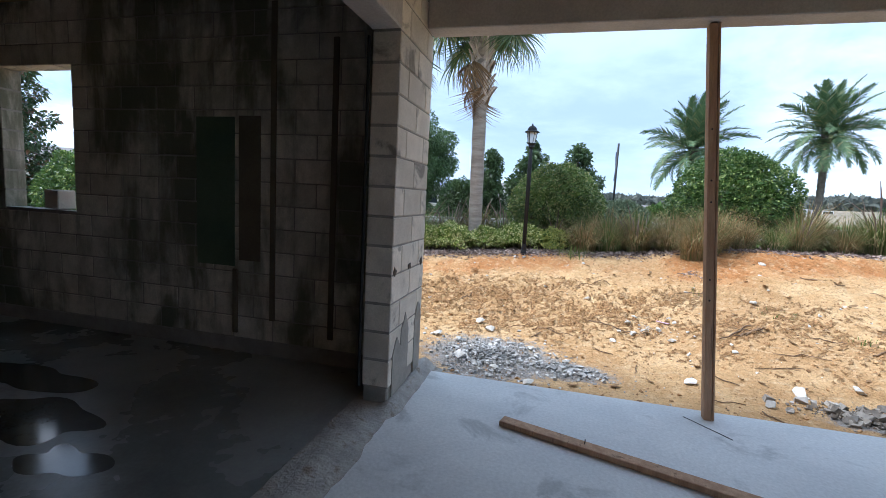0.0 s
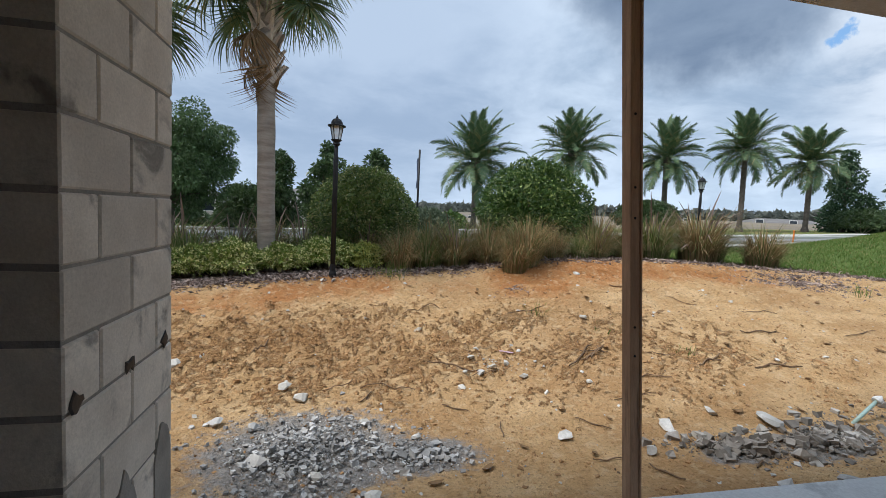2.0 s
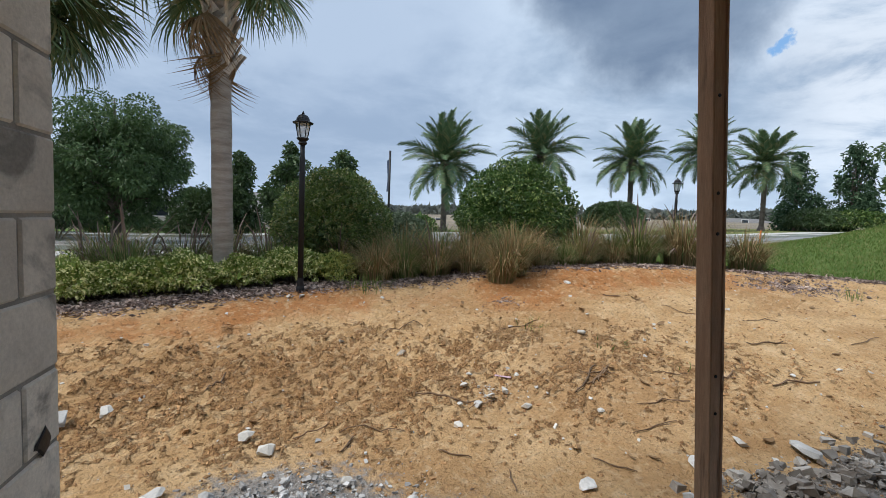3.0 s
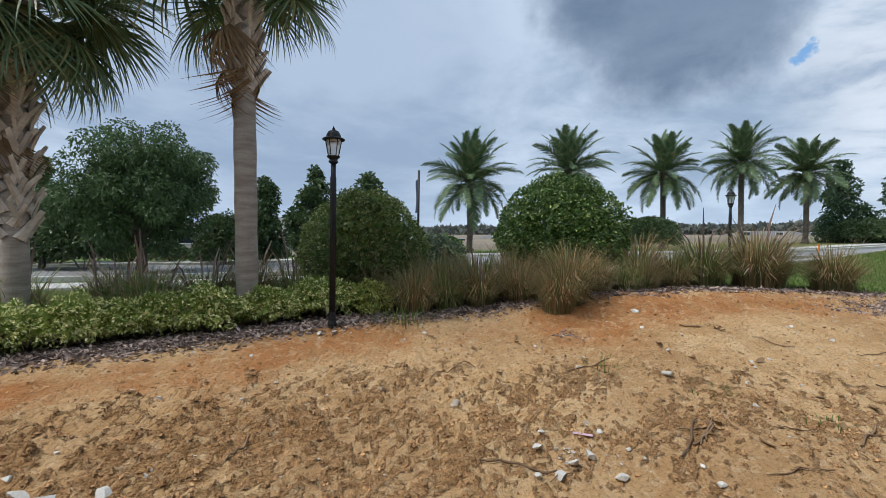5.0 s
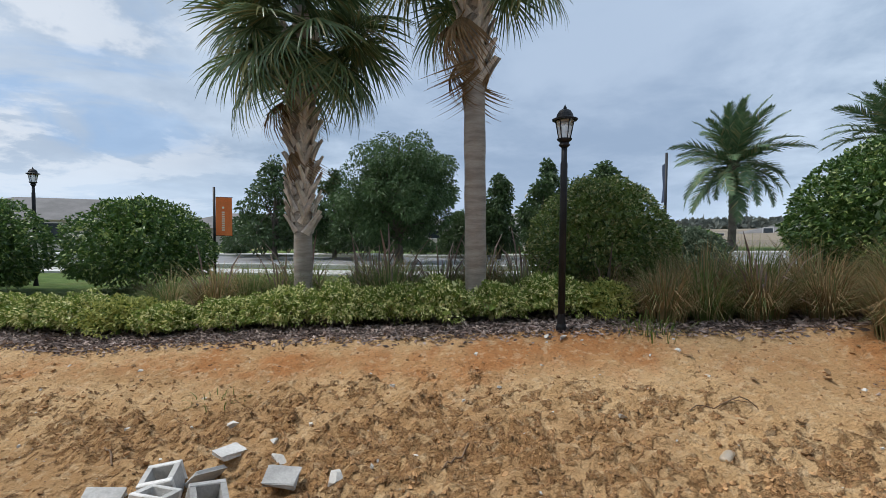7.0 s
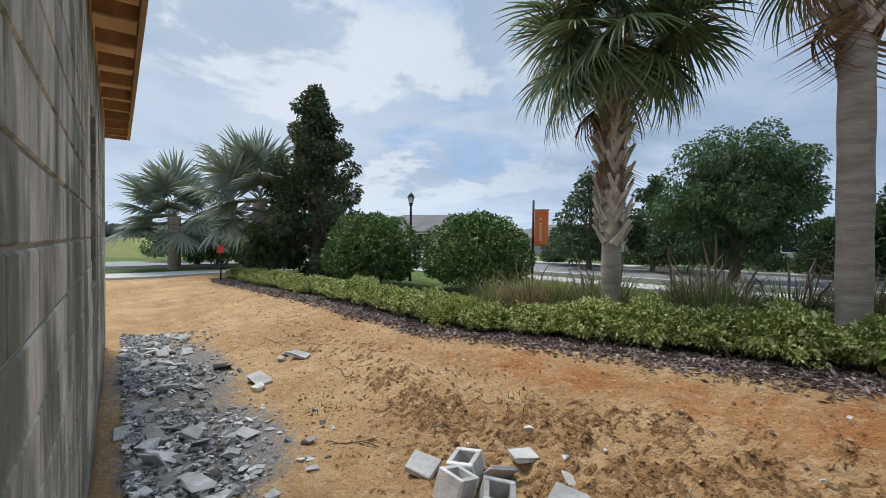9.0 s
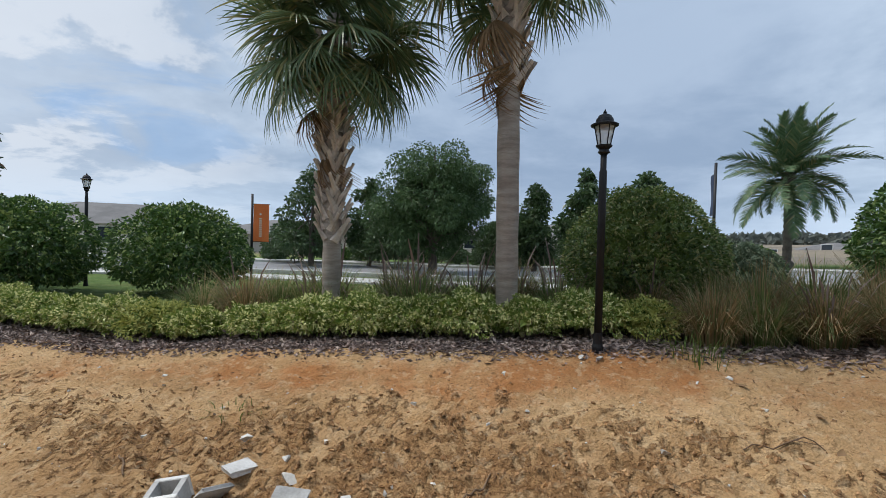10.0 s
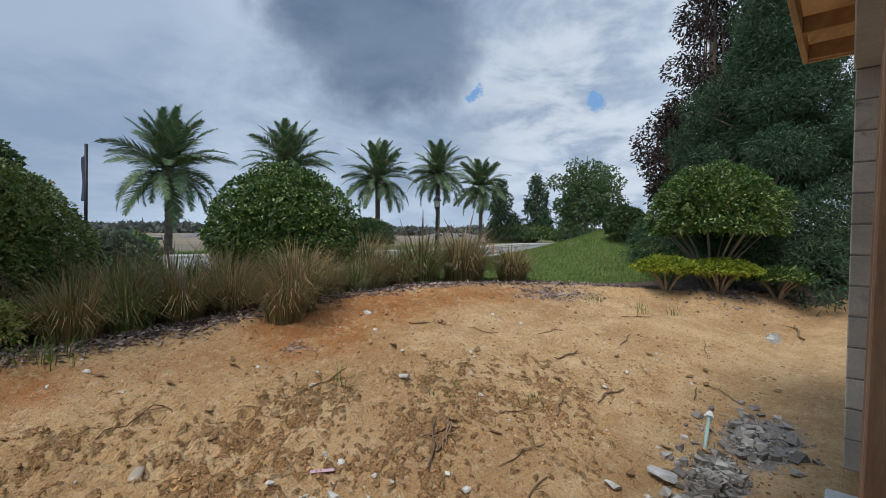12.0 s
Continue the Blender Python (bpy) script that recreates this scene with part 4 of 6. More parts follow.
def sabal(label, x, y, lean, boot0, boot1, crown, radius, seed, dead=6, count=34, up=1.0, low=105):
    r = np.random.default_rng(seed)
    z = ground_z(x, y)
    t = thing("sabal_palm", label, "palm tree", (x, y, z - 0.05), group="sabal palms")
    boot0, boot1, crown = boot0 - z, boot1 - z, crown - z
    at = lambda h: np.array((lean[0] * h, lean[1] * h, h))
    prof = [(at(h), radius * (1.18 if h < 0.15 else 1.0) * (1 + 0.03 * math.sin(h * 9))) for h in np.linspace(0, crown, 26)]
    V, F = tubes([prof], 16)
    npart("trunk", V, F, M_TRUNK, t, smooth=True)
    h, k = boot0, 0
    while h < boot1:
        for j in range(7):
            a = 2 * math.pi * (j + 0.5 * (k % 2)) / 7 + r.normal() * 0.08
            side = 1 if (j + k) % 2 else -1
            m = Matrix.Translation(Vector(at(h + r.normal() * 0.02))) @ Matrix.Rotation(a, 4, "Z") @ Matrix.Translation((radius * 0.93, 0, 0)) @ Matrix.Rotation(side * radians(r.uniform(22, 38)), 4, "X") @ Matrix.Scale(r.uniform(0.72, 0.98), 4)
            share("leaf_boot", BOOT, t, m)
        h += 0.125
        k += 1
    for i in range(count):
        f = (i + 0.5) / count
        el = 74 - low * f ** 0.9 + r.normal() * 6
        a = i * 2.399 + r.normal() * 0.15
        me = FAN[min(2, int(f * 3))]
        base = at(crown - 0.5 * f + 0.1)
        m = Matrix.Translation(Vector(base)) @ Matrix.Rotation(a, 4, "Z") @ Matrix.Rotation(-radians(el), 4, "Y") @ Matrix.Rotation(r.normal() * 0.4, 4, "X") @ Matrix.Scale(r.uniform(0.85, 1.1) * up, 4)
        share("frond", me, t, m)
    for i in range(dead):
        a = r.uniform(0, 6.28) if i > 2 else 2.6 + 0.5 * i
        m = Matrix.Translation(Vector(at(crown - 0.8 - 0.9 * r.random()))) @ Matrix.Rotation(a, 4, "Z") @ Matrix.Rotation(radians(r.uniform(40, 80)), 4, "Y") @ Matrix.Scale(r.uniform(0.5, 0.7), 4)
        tagged(share("dead_frond", DEADFAN[i % 2], t, m), "dry brown hanging frond")
    return t


sabal("cabbage palm with criss-cross leaf boots and full green crown", -3.9, 9.46, (0.0, 0.0), 1.48, 4.2, 4.62, 0.13, 4, dead=4, count=56, up=1.0, low=124)
sabal("tall cabbage palm with smooth trunk and drooping crown", -1.33, 9.35, (-0.017, 0.0), 3.36, 5.2, 5.35, 0.135, 9, dead=5, count=36, up=1.0, low=110)

DATE = [feather_frond("frond", L_DATE, 2.6, 66, 0.46, a) for a in (0.4, 0.65, 0.9)]


def date_palm(x, y, z0, crown, scale, seed, first=None):
    r = np.random.default_rng(seed)
    t = thing("date_palm", "date palm with grey trunk and feathery arching crown", "palm tree", (x, y, z0), group="row of date palms")
    V, F = tubes([[((0.03 * math.sin(h), 0, h), (0.15 if h > 0.3 else 0.24) * scale * (1 + 0.10 * math.sin(h * 23) + 0.6 * max(0.0, 1 - (crown - z0 - h) / 0.8))) for h in np.linspace(-0.1, crown - z0 + 0.1, 36)]], 12)
    npart("trunk", V, F, M_DATETRUNK, t, smooth=True)
    for i in range(50):
        f = (i + 0.5) / 50
        el = 82 - 116 * f ** 0.85 + r.normal() * 5
        m = Matrix.Translation((0, 0, crown - z0 + 0.15 - 0.45 * f)) @ Matrix.Rotation(i * 2.399 + r.normal() * 0.1, 4, "Z") @ Matrix.Rotation(-radians(el), 4, "Y") @ Matrix.Rotation(r.normal() * 0.3, 4, "X") @ Matrix.Scale(scale * r.uniform(0.85, 1.08), 4)
        share("frond", DATE[min(2, int(f * 3))], t, m)
    return t


for x, y, crown, sc, sd in ((7.47, 28.75, 4.85, 1.2, 1), (13.6, 28.28, 5.7, 1.15, 2), (21.05, 29.15, 5.95, 1.16, 3), (26.4, 28.2, 6.85, 1.12, 4), (31.75, 28.0, 6.4, 1.12, 5)):
    date_palm(x, y, ground_z(x, y) - 0.05, crown, sc, sd)

SILVERFAN = [fan_frond("silver_frond", L_SILVER, 1.1, 1.15, 42, 130, d, 0.3, 0.038) for d in (0.1, 0.25)]


def silver_palm(x, y, scale, seed, crown=2.2):
    r = np.random.default_rng(seed)
    z = ground_z(x, y)
    t = thing("silver_palm", "silvery blue-grey fan palm with short trunk", "palm tree", (x, y, z - 0.05), group="silver fan palms")
    V, F = tubes([[((0, 0, h), 0.24 * scale) for h in np.linspace(0, crown * scale, 10)]], 12)
    npart("trunk", V, F, M_TRUNK, t, smooth=True)
    for i in range(26):
        f = (i + 0.5) / 26
        el = 80 - 115 * f + r.normal() * 6
        m = Matrix.Translation((0, 0, (crown + 0.1 - 0.3 * f) * scale)) @ Matrix.Rotation(i * 2.399, 4, "Z") @ Matrix.Rotation(-radians(el), 4, "Y") @ Matrix.Rotation(r.normal() * 0.4, 4, "X") @ Matrix.Scale(scale * r.uniform(0.9, 1.1), 4)
        share("silver_frond", SILVERFAN[i % 2], t, m)


silver_palm(-17.7, 8.2, 1.1, 1, 2.6)
silver_palm(-22.5, 5.9, 1.05, 2, 2.2)


def limbs(r, base, tips, r0, wig=0.12):
    """Branches from points on a stem to the clumps."""
    out = []
    for p in tips:
        p = np.asarray(p, float)
        foot = np.array((base[0], base[1], base[2] * r.uniform(0.35, 1.0)))
        mid = foot * 0.45 + p * 0.55 + r.normal(size=3) * wig + np.array((0, 0, -0.1))
        out.append([(foot, r0), (mid, r0 * 0.55), (p, r0 * 0.18)])
    return out


def tree(name, label, x, y, high, crown0, width, leaf_mat, n, leaf, seed, shape="round", trunk=0.16, clumps=46, clump=0.55, group="", droop=0.25, taper=0.75, ratio=0.48):
    """A tree with trunk, limbs and a crown of leaf clumps. shape: round, cone or column."""
    r = np.random.default_rng(seed)
    z = ground_z(x, y)
    t = thing(name, label, "tree", (x, y, z - 0.05), r.uniform(0, 360), group)
    C, R = [], []
    body = high - crown0
    for i in range(clumps):
        s = (i + r.uniform(0, 1)) / clumps
        a = r.uniform(0, 6.28)
        if shape == "round":
            d = unit(r.normal(size=3))
            q = r.uniform(0.45, 0.98)
            c = np.array((d[0] * width * q, d[1] * width * q, crown0 + body * (0.46 + 0.46 * d[2] * q)))
            rad = clump * r.uniform(0.65, 1.2)
        else:
            prof = (1 - s) ** taper if shape == "cone" else math.sin(math.pi * min(1, 0.16 + 0.84 * s)) ** 0.6 * (1 - 0.45 * s)
            q = width * prof * r.uniform(0.35, 1.0)
            c = np.array((q * math.cos(a), q * math.sin(a), crown0 + body * s * 0.96))
            rad = clump * (0.55 + 0.6 * (1 - s)) * r.uniform(0.7, 1.2)
        C.append(c)
        R.append(rad)
    paths = [[((0, 0, 0), trunk * 1.3), ((0.02, 0.03, crown0 * 0.6), trunk), ((0, 0, crown0 + body * 0.4), trunk * 0.6), ((0, 0, crown0 + body * 0.92), trunk * 0.12)]]
    paths += limbs(r, (0, 0, crown0 + body * 0.45), C[::2], trunk * 0.3)
    V, F = tubes(paths, 7)
    npart("trunk", V, F, M_BARK, t, smooth=True)
    V, F = clumped(C, R, n, leaf, leaf * ratio, droop=droop)
    npart("crown", V, F, leaf_mat, t)
    return t


def dome(name, label, x, y, rx, ry, top, low, leaf_mat, n, leaf, seed, stems=7, group="", category="shrub", base=None, flat=0.55, lumpy=0.035):
    """A clipped, rounded shrub on bare stems. top and low: heights above its foot."""
    r = np.random.default_rng(seed)
    z = ground_z(x, y) if base is None else base
    t = thing(name, label, category, (x, y, z - 0.03), r.uniform(0, 360) if rx == ry else 0.0, group)
    d = ball(n)
    d[:, 2] = np.where(d[:, 2] < -flat, -d[:, 2], d[:, 2])
    ph = r.uniform(0, 6.28, 12)
    lump = 1 + lumpy * sum(np.sin(d[:, i % 3] * (4 + i * 1.7) + d[:, (i + 1) % 3] * (3 + i) + ph[i]) for i in range(8)) / 1.5
    q = np.where(r.random(n) < 0.75, r.uniform(0.93, 1.03, n), r.uniform(0.55, 0.95, n)) * lump
    mid = low + (top - low) * 0.42
    hz = np.where(d[:, 2] > 0, top - mid, mid - low)
    P = np.stack([d[:, 0] * rx * q, d[:, 1] * ry * q, mid + d[:, 2] * hz * q], 1)
    V, F = leaf_quads(P, d * 0.75 + rng.normal(size=(n, 3)) * 0.6, leaf, leaf * 0.55, 0.15)
    k = n // 8
    d2 = ball(k)
    d2[:, 2] = np.where(d2[:, 2] < -flat, -d2[:, 2], d2[:, 2])
    q2 = r.uniform(0.45, 0.86, k)
    P2 = np.stack([d2[:, 0] * rx * q2, d2[:, 1] * ry * q2, mid + d2[:, 2] * np.where(d2[:, 2] > 0, top - mid, mid - low) * q2], 1)
    V2, F2 = leaf_quads(P2, rng.normal(size=(k, 3)), leaf * 2.6, leaf * 1.7)
    V, F = np.concatenate([V, V2]), np.concatenate([F, F2 + len(V)])
    npart("foliage", V, F, leaf_mat, t)
    tips = [np.array((rx * 0.75 * math.cos(a), ry * 0.75 * math.sin(a), low + (mid - low) * r.uniform(0.6, 1.3))) for a in r.uniform(0, 6.28, stems)]
    paths = [[((0.1 * p[0], 0.1 * p[1], 0), 0.03), ((p[0] * 0.45, p[1] * 0.45, p[2] * 0.55), 0.022), (p, 0.008)] for p in tips]
    V, F = tubes(paths, 5)
    npart("stem", V, F, M_STEM, t, smooth=True)
    return t


# trees behind the bed, from west to east
tree("magnolia", "dark cone-shaped magnolia with rusty leaf undersides", -15.6, 9.5, 6.8, 0.5, 2.4, L_MAGN, 30000, 0.15, 21, "cone", 0.13, 130, 0.38, taper=0.68)
tree("holly_tree", "dark irregular broadleaf tree", -13.0, 21.4, 4.6, 0.9, 1.6, L_HOLLY, 6000, 0.2, 22, "column", 0.12, 40, 0.6, group="dark street trees")
tree("oak_tree", "dense dark green oak with drooping outer twigs", -6.5, 20.05, 5.3, 0.7, 2.35, L_OAK, 40000, 0.135, 23, "round", 0.17, 120, 0.55, droop=0.35, ratio=0.45)
for x, y, h, w, sd in ((-3.1, 23.0, 3.9, 0.9, 31), (-1.0, 21.2, 4.2, 1.0, 32), (1.0, 21.3, 4.1, 1.05, 33), (-10.8, 22.8, 4.3, 1.3, 34)):
    tree("holly_tree", "dark irregular broadleaf tree", x, y, h - ground_z(x, y), 0.8, w, L_HOLLY, 5200, 0.2, sd, "column", 0.1, 34, 0.36, group="dark street trees")
for x, y, h, w, sd in ((-9.3, 22.5, 2.4, 1.4, 35), (-4.9, 24.5, 2.2, 1.2, 36), (-15.5, 23.5, 2.2, 1.6, 37), (-12, 26, 2.4, 1.6, 38)):
    dome("round_shrub", "dense dark green rounded shrub beyond the road", x, y, w, w, h, 0.1, L_HOLLY, 4000, 0.14, sd, 5, "shrubs across the road")
# trees to the east
tree("cedar", "large dense blue-green cedar tree reaching the ground", 13.9, 5.2, 9.4, 0.1, 3.5, L_CEDAR, 210000, 0.12, 41, "cone", 0.22, 320, 0.6, droop=0.15, taper=1.05, ratio=0.22)
tree("purple_tree", "tall dark purple-leaved tree behind the cedar", 18.6, 7.6, 10.1, 1.5, 2.6, L_PURPLE, 26000, 0.15, 42, "column", 0.2, 80, 0.8)
tree("oak_tree", "dark green oak on the grassy rise", 36.4, 20.4, 8.1, 0.8, 3.2, L_OAK, 9000, 0.3, 43, "round", 0.2, 50, 1.0)
tree("conifer", "dark pointed conifer beyond the road", 37.0, 29.4, 6.3, 0.3, 1.9, L_CEDAR, 6000, 0.28, 44, "cone", 0.14, 60, 0.6, group="far conifers")
tree("conifer", "dark pointed conifer beyond the road", 38.8, 26.6, 6.7, 0.3, 2.1, L_CEDAR, 6000, 0.28, 45, "cone", 0.14, 60, 0.65, group="far conifers")
tree("conifer", "dark pointed conifer beyond the road", 43.5, 25.0, 6.2, 0.3, 2.2, L_CEDAR, 5000, 0.3, 46, "cone", 0.14, 60, 0.7, group="far conifers")
tree("purple_tree", "dark spreading tree beside the cedar", 15.9, 8.2, 4.2, 1.0, 0.7, L_PURPLE, 5000, 0.13, 47, "column", 0.1, 30, 0.42)

# clipped shrubs
dome("round_shrub", "large clipped dome shrub with fresh green leaves", -11.85, 9.85, 1.35, 1.35, 2.05, 0.08, L_SHRUB, 12000, 0.085, 51, 8, "clipped dome shrubs", flat=0.8)
dome("round_shrub", "large clipped dome shrub with fresh green leaves", -9.35, 11.65, 1.4, 1.4, 2.0, 0.08, L_SHRUB, 12000, 0.085, 52, 8, "clipped dome shrubs", flat=0.8)
dome("round_shrub", "loosely clipped dome shrub standing behind the lamp", 0.25, 10.9, 1.03, 1.0, 1.84, 0.12, L_LOOSE, 21000, 0.055, 53, 8, "clipped dome shrubs", flat=0.8)
dome("round_shrub", "large clipped dome shrub behind the tawny grasses", 3.7, 10.55, 1.14, 1.1, 1.9, 0.15, L_SHRUB, 18000, 0.066, 54, 9, "clipped dome shrubs", flat=0.8)
dome("round_shrub", "clipped dome shrub on splayed pale stems", 10.0, 5.75, 1.14, 1.12, 2.42, 0.62, L_SHRUB, 18000, 0.07, 55, 16, "clipped dome shrubs", flat=0.35)
dome("round_shrub", "dark wide shrub beside the far date palm", 18.1, 26.8, 1.95, 1.6, 2.0, 0.15, L_HOLLY, 7000, 0.15, 56, 6, "shrubs across the road")
dome("round_shrub", "dark shrub at the foot of the cedar", 13.2, 8.6, 0.6, 0.6, 1.0, 0.1, L_HOLLY, 3500, 0.08, 57, 5, "clipped dome shrubs")
dome("low_shrub", "loose bluish-green shrub behind the bed", 2.0, 13.6, 0.8, 0.6, 1.15, 0.1, L_BLUE, 3500, 0.09, 58, 5, "loose low shrubs")
dome("low_shrub", "loose dark shrub under the magnolia", -16.6, 8.4, 0.9, 0.9, 1.6, 0.1, L_SHRUB, 4000, 0.1, 59, 5, "loose low shrubs")
dome("low_shrub", "loose dark shrub under the magnolia", -14.3, 9.6, 0.7, 0.7, 0.7, 0.05, L_OAK, 2500, 0.1, 60, 5, "loose low shrubs")
for i, (x, y, s) in enumerate(((-21, 9.5, 1.3), (-24, 8, 1.6), (-26, 11, 1.8), (-29, 7, 2.0), (44, 30, 2.2), (49, 27, 2.0), (35.5, 27.0, 1.9), (37.4, 25.2, 1.8))):
    dome("low_shrub", "dark green shrub in a far garden", x, y, s, s, s * 0.9, 0.05, L_SHRUB if i % 2 else L_HOLLY, 2500, 0.16, 70 + i, 4, "far garden shrubs")
for x, y, rx, h, sd in ((9.0, 6.3, 0.52, 0.62, 81), (9.6, 5.55, 0.6, 0.6, 82), (10.3, 4.75, 0.55, 0.58, 83)):
    dome("golden_shrub", "low shrub with yellow-green new leaves on pale stems", x, y, rx, rx, h, 0.3, L_GOLD if sd != 83 else L_SHRUB, 4200, 0.06, sd, 12, "golden shrubs", flat=0.3)

# the low hedge, plant by plant
HEDGE_X = np.concatenate([np.arange(-16.4, -9.0, 0.74), np.arange(-9.0, 0.3, 0.66)])
for i, x in enumerate(HEDGE_X):
    r = np.random.default_rng(300 + i)
    y = float(bed_edge(x)) + 0.72 + r.normal() * 0.05
    s = r.uniform(0.72, 1.1) * (0.9 if x < -10 else 1.0)
    gold = i % 9 == 6
    dome("hedge_plant", "low clipped hedge plant with gold-edged leaves" if gold else "low clipped hedge plant with variegated green leaves", x, y, 0.43 * s, 0.42 * s * r.uniform(0.9, 1.1), 0.49 * s * (0.85 if gold else 1), 0.08, L_PALEHEDGE if gold else L_HEDGE, 4200, 0.045, 310 + i, 9, "low hedge", "hedge", flat=0.7, lumpy=0.13)


def grass_mesh(name, material, blades, high, spread, seed, plumes=0):
    r = np.random.default_rng(seed)
    V, F = [], []
    S = np.array((0.0, 0.35, 0.7, 1.0))
    for i in range(blades + plumes):
        pl = i >= blades
        a, rad = r.uniform(0, 6.28), 0.24 * math.sqrt(r.random())
        fall = r.uniform(0.25, 0.95)
        out = spread * (r.uniform(-0.2, 1.1) if r.random() < 0.75 else r.uniform(0.8, 1.35)) * (0.8 if pl else 1)
        h = high * r.uniform(0.55, 1.1) * (1.3 if pl else 1)
        w = 0.0038 if not pl else 0.0035
        k = len(V)
        for j, s in enumerate(S):
            rr = rad + out * s ** 1.9
            z = h * (1.25 * s - fall * s ** 2.4)
            ww = w * (1, 1, 0.8, 0.15)[j] if not pl else (0.002, 0.002, 0.012, 0.003)[j]
            V += [(rr * math.cos(a) - ww * math.sin(a), rr * math.sin(a) + ww * math.cos(a), z), (rr * math.cos(a) + ww * math.sin(a), rr * math.sin(a) - ww * math.cos(a), z)]
        for j in range(3):
            b = k + 2 * j
            F.append((b, b + 1, b + 3, b + 2))
    return sheet(name, V, F, material)


TAWNY = [grass_mesh("ornamental_grass", L_BLADE, 1000, 0.80, 0.44, s) for s in (1, 2, 3)]
GREENG = [grass_mesh("ornamental_grass", L_GREENBLADE, 850, 0.74, 0.42, s) for s in (4, 5)]
PLUMES = [grass_mesh("plume", L_PLUME, 0, 0.75, 0.45, s, 26) for s in (6, 7)]


def clump(x, y, scale, i, green=False, plume=False):
    me = (GREENG if green else TAWNY)[i % (2 if green else 3)]
    ob = new("ornamental_grass", me)
    ob.matrix_basis = pose(x, y, ground_z(x, y) - 0.06, 0, 0, i * 77) @ Matrix.Scale(scale, 4)
    tagged(ob, "clump of green arching grass in the bed" if green else "clump of dry tawny grass in the bed", "ornamental grass", "ornamental grasses")
    if plume:
        share("plume", PLUMES[i % 2], ob, Matrix.Identity(4))


k = 0
for x in np.arange(0.75, 5.2, 0.52):
    r = np.random.default_rng(500 + k)
    e = float(bed_edge(x))
    clump(x + r.normal() * 0.1, e + 0.5 + r.normal() * 0.14, r.uniform(0.7, 1.1), k, k % 5 == 2, k % 5 == 4)
    clump(x + 0.25 + r.normal() * 0.12, e + 1.05 + r.normal() * 0.15, r.uniform(0.95, 1.3), k + 1, k % 4 == 0, k % 4 == 1)
    k += 2
for x, dy, s in ((5.7, 0.8, 1.25), (5.85, 1.0, 1.2), (6.5, 0.7, 1.4), (6.8, 0.95, 1.4), (7.55, 0.7, 1.15)):
    clump(x, float(bed_edge(x)) + dy, s, k, k % 3 == 0, x < 7.5)
    k += 1
clump(2.55, 8.4, 0.85, 3)
clump(2.75, 8.55, 1.0, 4)
for x, dy, g, p, s in ((-6.2, 1.9, 1, 0, 1.1), (-4.9, 1.9, 1, 0, 1.2), (-3.2, 1.9, 1, 1, 1.2), (-2.9, 2.4, 1, 1, 1.0), (-2.3, 1.7, 1, 0, 0.9), (-1.9, 2.0, 0, 1, 0.9), (-0.8, 1.8, 0, 0, 0.8), (-0.5, 2.2, 1, 1, 1.0), (-5.5, 2.6, 1, 1, 1.0), (0.3, 1.15, 0, 0, 0.8)):
    clump(x, float(bed_edge(x)) + dy, s, k, bool(g), bool(p))
    k += 1
for x in np.arange(-5.2, 0.5, 0.62):
    r = np.random.default_rng(1500 + k)
    clump(x + r.normal() * 0.15, float(bed_edge(x)) + 1.75 + r.normal() * 0.25, r.uniform(1.1, 1.5) * (0.75 if x > -0.8 else 1.0), k, k % 3 > 0, x > -5.5)
    k += 1
for i, x in enumerate(np.arange(-20, 7, 1.7)):
    r = np.random.default_rng(1600 + i)
    s = r.uniform(0.6, 1.1)
    dome("low_shrub", "low dark shrub along the far side of the road", x + r.normal() * 0.3, 27.5 + r.normal() * 0.8, s, s, s * 1.1, 0.05, L_HOLLY if i % 3 else L_SHRUB, 1500, 0.14, 1700 + i, 4, "shrubs across the road")


# ---- street furniture ----
def street_lamp(x, y, z0, top):
    h = top - z0
    t = thing("street_lamp", "black metal lantern lamp on a slim post", "street lamp", (x, y, z0 - 0.02), group="lantern lamps")
    part("base", lathe([(0.055, 0), (0.055, 0.06), (0.045, 0.09), (0.040, 0.2)], 16), M_BLACK, t)
    part("post", lathe([(0.037, 0.18), (0.037, h - 0.62), (0.030, h - 0.60), (0.030, h - 0.42)], 16), M_BLACK, t, smooth=True)
    part("collar", lathe([(0.036, h - 0.45), (0.06, h - 0.43), (0.045, h - 0.40), (0.075, h - 0.375), (0.08, h - 0.36), (0.05, h - 0.355)], 16), M_BLACK, t)
    glass = part("lantern_glass", lathe([(0.055, h - 0.355), (0.092, h - 0.165)], 6), M_LAMPGLASS, t, "frosted pale lantern pane")
    V, F = tubes([[((0.059, 0, h - 0.36), 0.006), ((0.097, 0, h - 0.16), 0.006)]], 5)
    bar = sheet("lantern_bar", V, F, M_BLACK)
    for k in range(6):
        share("lantern_bar", bar, t, pose(0, 0, 0, 0, 0, 60 * k))
    part("cap", lathe([(0.132, h - 0.168), (0.135, h - 0.155), (0.09, h - 0.135), (0.082, h - 0.10), (0.06, h - 0.065), (0.02, h - 0.045)], 18), M_BLACK, t)
    part("finial", lathe([(0.012, h - 0.05), (0.02, h - 0.035), (0.010, h - 0.02), (0.003, h)], 10), M_BLACK, t)


street_lamp(-0.27, 8.73, ground_z(-0.27, 8.73), 2.82)
street_lamp(9.4, 12.5, 0.45, 2.82)
street_lamp(-12.55, 11.55, ground_z(-12.55, 11.55), 2.93)


